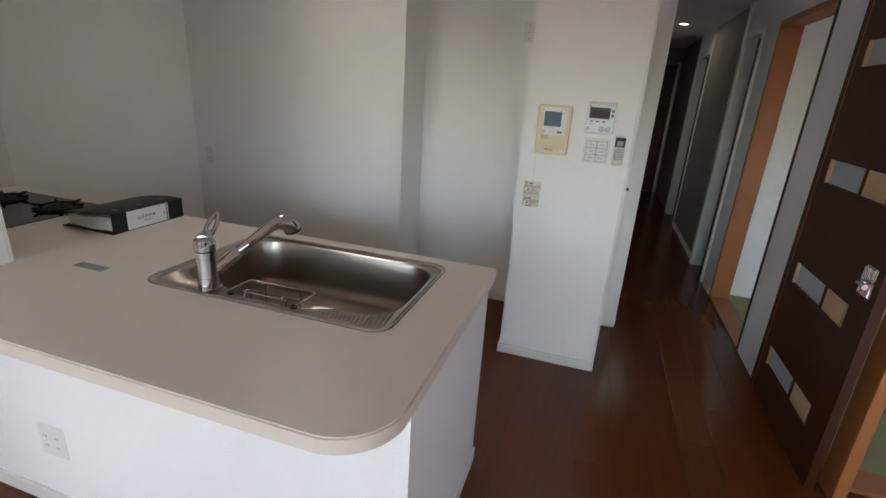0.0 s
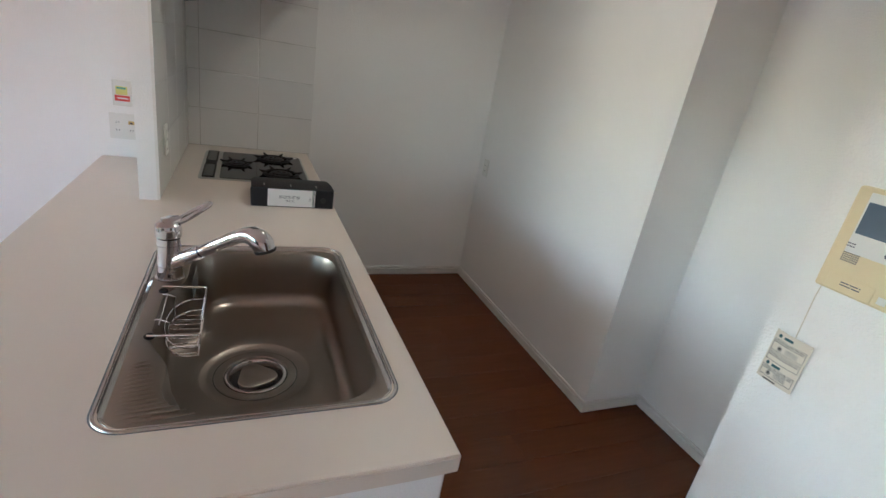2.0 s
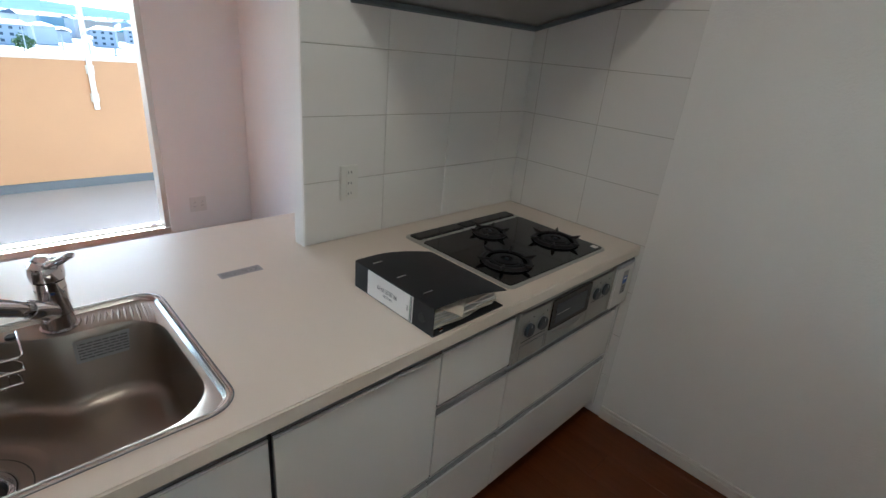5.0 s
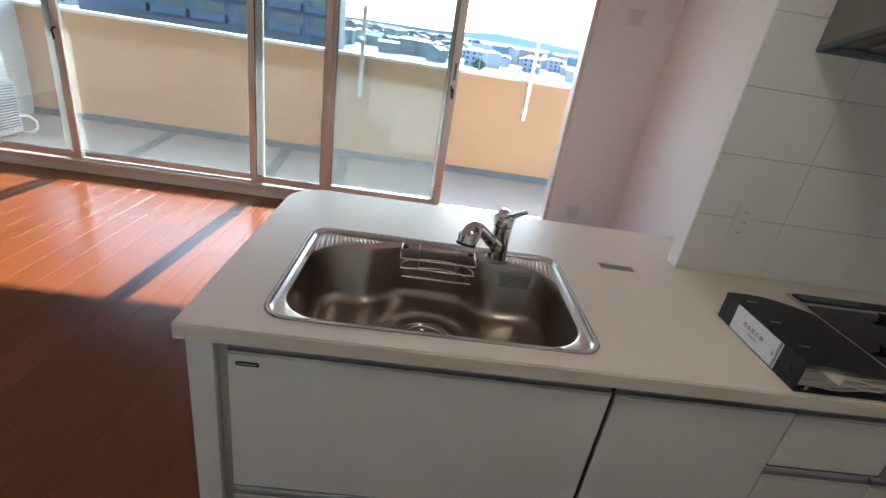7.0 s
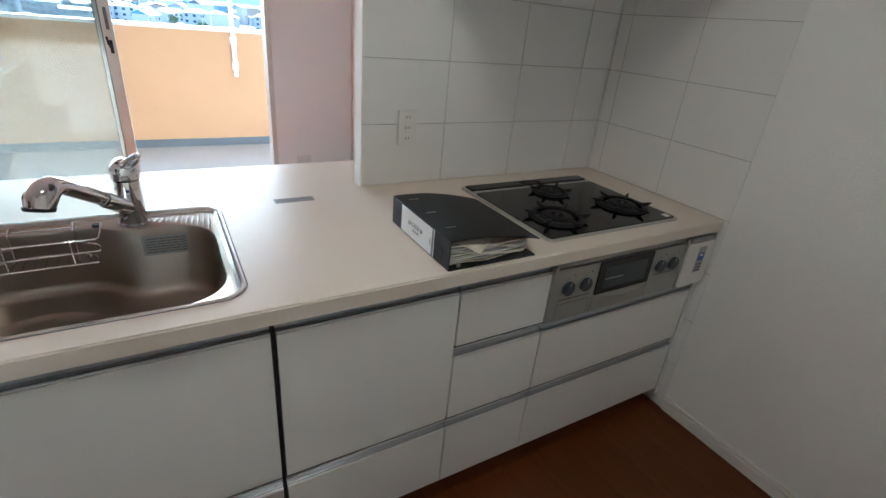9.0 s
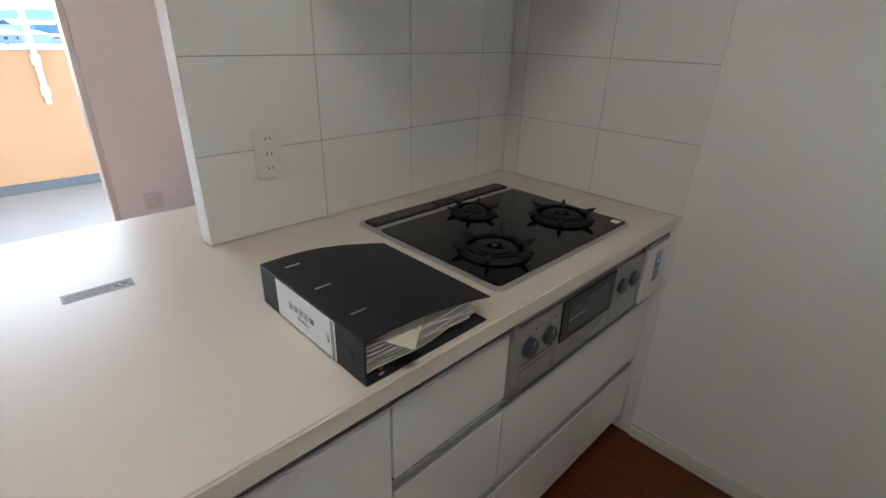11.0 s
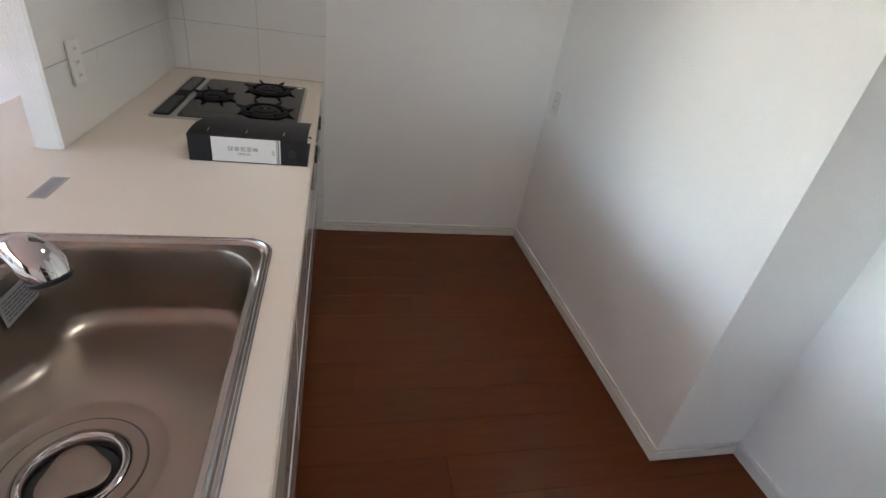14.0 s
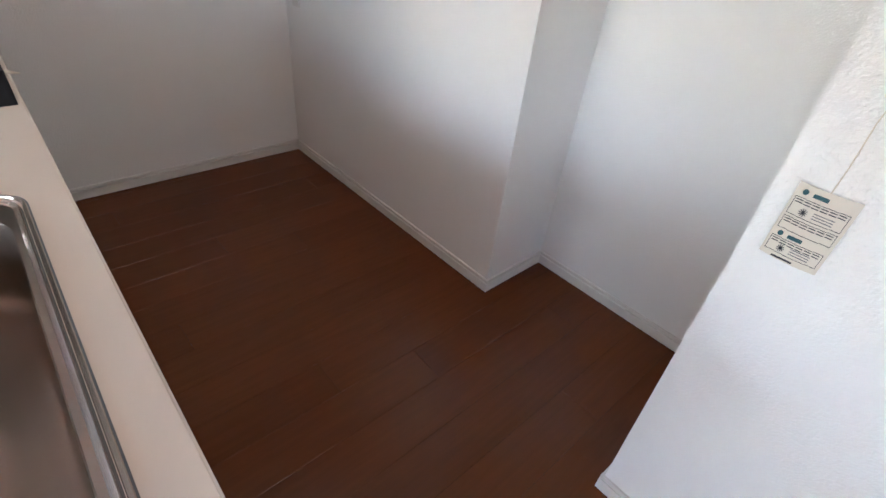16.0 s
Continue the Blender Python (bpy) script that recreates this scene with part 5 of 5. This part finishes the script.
part("jamb", box(0.87, 0.91, 9.44, 9.498, 0, 2.04), M_TRIM, o)
wd = struct(new("door_5"), "pale white sliding door leaf at the corridor mouth")
part("door_leaf", box(0.062, 0.183, 3.862, 3.868, 0.01, 2.2), M_TRIM, wd)
part("finger_pull", box(0.085, 0.115, 3.856, 3.8625, 0.93, 0.945), M_BLACK, wd)
o = struct(new("door_6"), "orange wooden frame between living room and tatami room")
part("post", box(0.985, 1.03, 2.66, 2.78, 0, 2.05, 0.003), M_ORANGE, o)
part("head", box(1.03, 3.7, 2.70, 2.78, 2.0, 2.05, 0.003), M_ORANGE, o)
part("threshold", box(1.03, 3.7, 2.76, 2.90, 0.0, 0.022, 0.003), M_ORANGE, o)
for k in range(2):
    dn = thing("ceiling_light", (0.56, 6.9 + 1.6 * k, 2.26), "small round recessed corridor downlight", "ceiling light", "corridor downlights")
    part("trim_ring", loft([[(r * math.cos(2 * math.pi * j / 28), r * math.sin(2 * math.pi * j / 28), z) for j in range(28)] for r, z in ((0.06, -0.0005), (0.058, -0.006), (0.046, -0.006), (0.044, -0.001))], cap=False), M_WHITEP, dn)
    part("diffuser", cyl(0.043 if k else 0.034, -0.003, -0.0012), M_DOWN if k == 0 else M_PLASTIC, dn)

kl = thing("ceiling_light", (-1.56, 2.78, 2.45), "white kitchen ceiling light with four lit spots", "ceiling light")
part("plate", plate([rounded(-0.14, 0.14, -0.14, 0.14, 0.02)], -0.02, -0.001), M_WHITEP, kl)
for sx, sy in SPOTS:
    q = part("spot", cyl(0.045, -0.060, -0.020, sx + 1.56, sy - 2.78, seg=28, bev=0.002), M_WHITEP, kl)
    part("diffuser", cyl(0.036, -0.0615, -0.0602, sx + 1.56, sy - 2.78, seg=28), M_LAMP, q, "lit warm diffuser")

# ---- town outside ----
GZ = -13.0
struct(part("ground", box(-1500, 1500, -2500, -3.2, GZ - 0.5, GZ), M_GROUND), "grey-green town ground")
struct(part("backdrop", loft([[(-2600 + 260 * k, -2300 + (k % 3) * 40, GZ + (0 if j == 0 else 24 + 22 * math.sin(k * 0.8 + 1.0) + 8 * math.sin(k * 2.3))) for k in range(21)] for j in range(2)], cap=False), M_HILL), "hazy blue hills")


def house(w, d, h, roof, walls, roofs, rise, gable):
    o = thing("house", (0, 0, 0), "distant town house with a pitched roof", "house", "town houses")
    part("wall", box(-w / 2, w / 2, -d / 2, d / 2, 0, h), walls, o, "pale house wall")
    b = bmesh.new()
    e = 0.5
    i = 0 if gable else w * 0.28
    p = [b.verts.new(c) for c in ((-w / 2 - e, -d / 2 - e, h), (w / 2 + e, -d / 2 - e, h), (w / 2 + e, d / 2 + e, h), (-w / 2 - e, d / 2 + e, h), (-w / 2 - e + i, 0, h + rise), (w / 2 + e - i, 0, h + rise))]
    for q in ((0, 1, 5, 4), (2, 3, 4, 5), (0, 4, 3), (1, 2, 5), (0, 3, 2, 1)):
        b.faces.new([p[k] for k in q])
    part("roof", b, roofs, o, "dark tiled roof")
    for fl in range(int(h // 2.7)):
        for k in range(max(2, int(w // 3))):
            x = -w / 2 + (k + 0.5) * w / max(2, int(w // 3))
            q = part("window", box(x - 0.7, x + 0.7, d / 2 - 0.02, d / 2 + 0.05, fl * 2.7 + 1.0, fl * 2.7 + 2.2), M_WINFAR, o, "dark window")
    return o


rg = random.Random(11)
protos = []
for k in range(10):
    w, d = rg.uniform(8, 14), rg.uniform(7, 10)
    protos.append(house(w, d, rg.choice([5.6, 5.6, 6.2, 8.4, 5.6]), None, rg.choice([M_HW1, M_HW2, M_HW3]), rg.choice([M_RF1, M_RF2, M_RF3, M_RF1]), rg.uniform(1.2, 2.6), rg.random() < 0.5))
k = 0
for row in range(9):
    dist = 290 * 1.11 ** row
    for j in range(15):
        x = dist * (-0.75 + 1.7 * (j + 0.5 + rg.uniform(-0.4, 0.4)) / 15)
        m = pose(x, -dist + rg.uniform(-8, 8), GZ - 0.02, 0, 0, rg.uniform(-25, 25) + (90 if rg.random() < 0.3 else 0))
        if k < len(protos):
            protos[k].matrix_world = m
        else:
            copy_thing(protos[rg.randrange(10)], m)
        k += 1


def far_houses(name, walls):
    vs, fs = [], []
    r2 = random.Random(29)
    for q in range(2200):
        dist = 420 * 5.0 ** (q / 2200)
        x, y = dist * r2.uniform(-0.85, 1.0), -dist + r2.uniform(-25, 25)
        w, d, h, up = r2.uniform(8, 16), r2.uniform(8, 12), r2.choice([5.5, 6, 6, 8.5, 12]), r2.uniform(1.2, 2.6)
        a = r2.uniform(0, 3.14)
        ca, sa_ = math.cos(a), math.sin(a)
        n = len(vs)
        base = [(-w / 2, -d / 2), (w / 2, -d / 2), (w / 2, d / 2), (-w / 2, d / 2)]
        if walls:
            vs += [(x + u * ca - v * sa_, y + u * sa_ + v * ca, GZ + z) for z in (0, h) for u, v in base]
            fs += [(n, n + 1, n + 5, n + 4), (n + 1, n + 2, n + 6, n + 5), (n + 2, n + 3, n + 7, n + 6), (n + 3, n, n + 4, n + 7)]
        else:
            vs += [(x + 1.08 * (u * ca - v * sa_), y + 1.08 * (u * sa_ + v * ca), GZ + h) for u, v in base]
            vs += [(x + u * ca, y + u * sa_, GZ + h + up) for u in (-w * 0.4, w * 0.4)]
            fs += [(n, n + 1, n + 5, n + 4), (n + 2, n + 3, n + 4, n + 5), (n, n + 4, n + 3), (n + 1, n + 2, n + 5)]
    me = bpy.data.meshes.new(name)
    me.from_pydata(vs, [], fs)
    me.materials.append(M_FARW if walls else M_FARR)
    return tagged(new(name, me), "", "", "", "stuff")


far_houses("distant_house_walls", True)
far_houses("distant_house_roofs", False)


def block_flats(x, y, w, d, floors, mt, rz):
    o = thing("apartment_building", (x, y, GZ - 0.02), "distant pale apartment building with rows of balconies", "apartment building", rz=rz)
    part("wall", box(-w / 2, w / 2, -d / 2, d / 2, 0, floors * 2.9), mt, o)
    part("roof", box(-w / 2 - 0.3, w / 2 + 0.3, -d / 2 - 0.3, d / 2 + 0.3, floors * 2.9, floors * 2.9 + 0.5), M_HW2, o)
    for f in range(floors):
        for k in range(int(w // 5)):
            a = -w / 2 + 5 * k + 0.4
            part("window", box(a, a + 3.4, d / 2 - 0.05, d / 2 + 0.06, f * 2.9 + 0.7, f * 2.9 + 2.3), M_WINFAR, o)
            part("balcony", box(a - 0.2, a + 4.2, d / 2 + 0.06, d / 2 + 1.1, f * 2.9, f * 2.9 + 0.95), mt, o)


block_flats(31, -76, 34, 12, 7, M_HW4, 6)
for k in range(14):
    x, y = rg.uniform(-70, 90), -rg.uniform(60, 170)
    u = thing("utility_pole", (x, y, GZ - 0.02), "grey concrete utility pole with cross arms", "utility pole", "utility poles")
    part("pole", cyl(0.17, 0, 11, r2=0.12, seg=10), M_CONC, u)
    part("crossarm", box(-0.9, 0.9, -0.05, 0.05, 10.0, 10.12), M_CONC, u)
    part("crossarm", box(-0.7, 0.7, -0.05, 0.05, 9.2, 9.32), M_CONC, u)
for k in range(9):
    x, y = rg.uniform(-140, 120), -rg.uniform(150, 330)
    H = rg.uniform(6, 10)
    t = thing("tree", (x, y, GZ - 0.02), "distant green tree with a loose crown", "tree", "town trees")
    part("trunk", tube([(0, 0, 0), (0.1, 0.05, H * 0.3), (0.0, 0.2, H * 0.6)], [0.3, 0.22, 0.1], 8), M_TRUNK, t)
    cr = bmesh.new()
    for q in range(420):
        v = Vector((rg.gauss(0, 1), rg.gauss(0, 1), rg.gauss(0, 1))).normalized() * rg.uniform(0.55, 1.0)
        lump = 1 + 0.25 * math.sin(3 * v.x + 2 * v.y + k) + 0.2 * math.sin(5 * v.z + k)
        c = Vector((v.x * 2.4, v.y * 2.4, v.z * 1.9)) * lump + Vector((0, 0, H * 0.72))
        s = rg.uniform(0.3, 0.6)
        a, b2 = Vector((rg.uniform(-1, 1), rg.uniform(-1, 1), rg.uniform(-1, 1))) * s, Vector((rg.uniform(-1, 1), rg.uniform(-1, 1), rg.uniform(-1, 1))) * s
        cr.faces.new([cr.verts.new(c), cr.verts.new(c + a), cr.verts.new(c + a + b2), cr.verts.new(c + b2)])
    part("crown", cr, M_LEAF, t)

# ---- pieces last: column tiles, wall tiles, floor boards ----
def slab_mesh(name, w, h, t, c, material, ease=0.0):
    """A thin board lying in x and y, with its top face bevelled by c and eased further in along its long sides; the top is at z = 0."""
    b = bmesh.new()
    lo = [b.verts.new((x, y, -t)) for x, y in ((0, 0), (w, 0), (w, h), (0, h))]
    mid = [b.verts.new((x, y, -c)) for x, y in ((0, 0), (w, 0), (w, h), (0, h))]
    tp_ = [b.verts.new((x, y, -ease * 0.14)) for x, y in ((c, c), (w - c, c), (w - c, h - c), (c, h - c))]
    rings = [lo, mid, tp_]
    if ease:
        rings.append([b.verts.new((x, y, 0)) for x, y in ((c + ease, c), (w - c - ease, c), (w - c - ease, h - c), (c + ease, h - c))])
    for q, r in zip(rings, rings[1:]):
        for k in range(4):
            b.faces.new((q[k], q[(k + 1) % 4], r[(k + 1) % 4], r[k]))
    b.faces.new(rings[-1])
    me = bpy.data.meshes.new(name)
    bmesh.ops.recalc_face_normals(b, faces=b.faces)
    b.to_mesh(me)
    b.free()
    me.materials.append(material)
    return me


cache = {}


def piece(name, w, h, t, c, material, parent, m, ease=0.0):
    key = (name, round(w, 4), round(h, 4), material.name)
    if key not in cache:
        cache[key] = slab_mesh(name, w, h, t, c, material, ease)
    ob = new(name, cache[key])
    ob.parent = parent
    ob.matrix_parent_inverse = parent.matrix_world.inverted() if parent.location.length else Matrix()
    ob.matrix_basis = m
    return ob


def face_tiles(parent, u_edges, v_edges, frame_m, t=0.005, c=0.0012, g=0.0010, material=None, name="tile"):
    for u0, u1 in zip(u_edges, u_edges[1:]):
        for v0, v1 in zip(v_edges, v_edges[1:]):
            piece(name, u1 - u0 - 2 * g, v1 - v0 - 2 * g, t, c, material or M_TILE, parent, frame_m @ Matrix.Translation((u0 + g, v0 + g, 0)))


vz = [0.8505, 1.063, 1.272, 1.480, 1.690, 1.900, 2.110, 2.320]
NORTH = Matrix(((-1, 0, 0, 0), (0, 0, 1, 1.7085), (0, 1, 0, 0), (0, 0, 0, 1)))
face_tiles(halfwall, [1.8215, 2.136, 2.446, 2.755, 2.914], vz, NORTH)
struct(part("tile_backing", box(-2.914, -1.8205, 1.7005, 1.7055, 0.8505, CEIL), M_GROUT), "pale joint behind the tiles")
struct(part("tile_backing", box(KX0 + 0.0005, KX0 + 0.0015, 1.71, 2.389, 0.0, CEIL), M_GROUT), "pale joint behind the tiles")
EAST = Matrix(((0, 0, 1, KX0 + 0.0030), (1, 0, 0, 0), (0, 1, 0, 0), (0, 0, 0, 1)))
face_tiles(wall_end, [1.7095, 1.770, 2.080, 2.391], vz, EAST, t=0.0022, c=0.0008)
face_tiles(wall_end, [2.300, 2.391], [0.0005, 0.22, 0.43, 0.64, 0.8505], EAST, t=0.0022, c=0.0008)
struct(part("trim", box(-1.8215, -1.8185, 1.700, 1.7095, 0.8505, CEIL), M_TRIM), "white tile edge strip")

# column tiles
WEST = Matrix(((0, 0, -1, 3.945), (-1, 0, 0, 0), (0, 1, 0, 0), (0, 0, 0, 1)))
for r in range(36):
    z = -0.115 + 0.050 * r
    off = 0.05 if r % 2 else 0
    for k in range(-1, 3):
        a, b2 = max(2.55, 2.55 + 0.10 * k + off), min(2.85, 2.65 + 0.10 * k + off)
        if b2 - a > 0.02:
            piece("tile", b2 - a - 0.004, 0.046, 0.006, 0.0015, M_CTILE, col, WEST @ Matrix.Translation((a + 0.002, z, 0)))
COLN = Matrix(((-1, 0, 0, 0), (0, 0, 1, -2.545), (0, 1, 0, 0), (0, 0, 0, 1)))
for r in range(36):
    z = -0.115 + 0.050 * r
    off = 0.05 if r % 2 else 0
    for k in range(-1, 3):
        a, b2 = max(-4.19, -4.19 + 0.10 * k + off), min(-3.95, -4.09 + 0.10 * k + off)
        if b2 - a > 0.02:
            piece("tile", b2 - a - 0.004, 0.046, 0.006, 0.0015, M_CTILE, col, COLN @ Matrix.Translation((a + 0.002, z, 0)))

# floor boards run along y
BW, BL = 0.1515, 1.818
rb = random.Random(3)


def blocked(xa, xb, y):
    return blocked_at(xa + 0.002, y) and blocked_at(xb - 0.002, y)


def blocked_at(xm, y):
    if xm < -1.282:
        return y > 3.60
    if xm < -0.475:
        return y > 3.965
    if xm < 0.045:
        return y > 3.255
    if xm < 0.185:
        return y > 3.9
    if xm < 0.93:
        return y > 9.5
    return y > 2.9


x = -0.9045 - BW * 14
i = 0
extra = None
while x < 4.3:
    xa, xb = max(x, KX0), x + BW
    y = 3.142 - BL * 3 + (0, 0.606, 1.212, 0.303, 0.909, 1.515)[i % 6]
    ymin = -0.69
    while y < 9.5:
        ya, yb = max(y, ymin), y + BL
        while yb > ya and blocked(xa, xb, yb - 0.01):
            yb -= 0.02
        if yb - ya > 0.05:
            piece("board", xb - xa - 0.0006, yb - ya - 0.0006, 0.004, 0.0005, M_FLOOR, floor, Matrix.Translation((xa + 0.0003, ya + 0.0003, 0)), 0.0010)
        y += BL
    x += BW
    i += 1
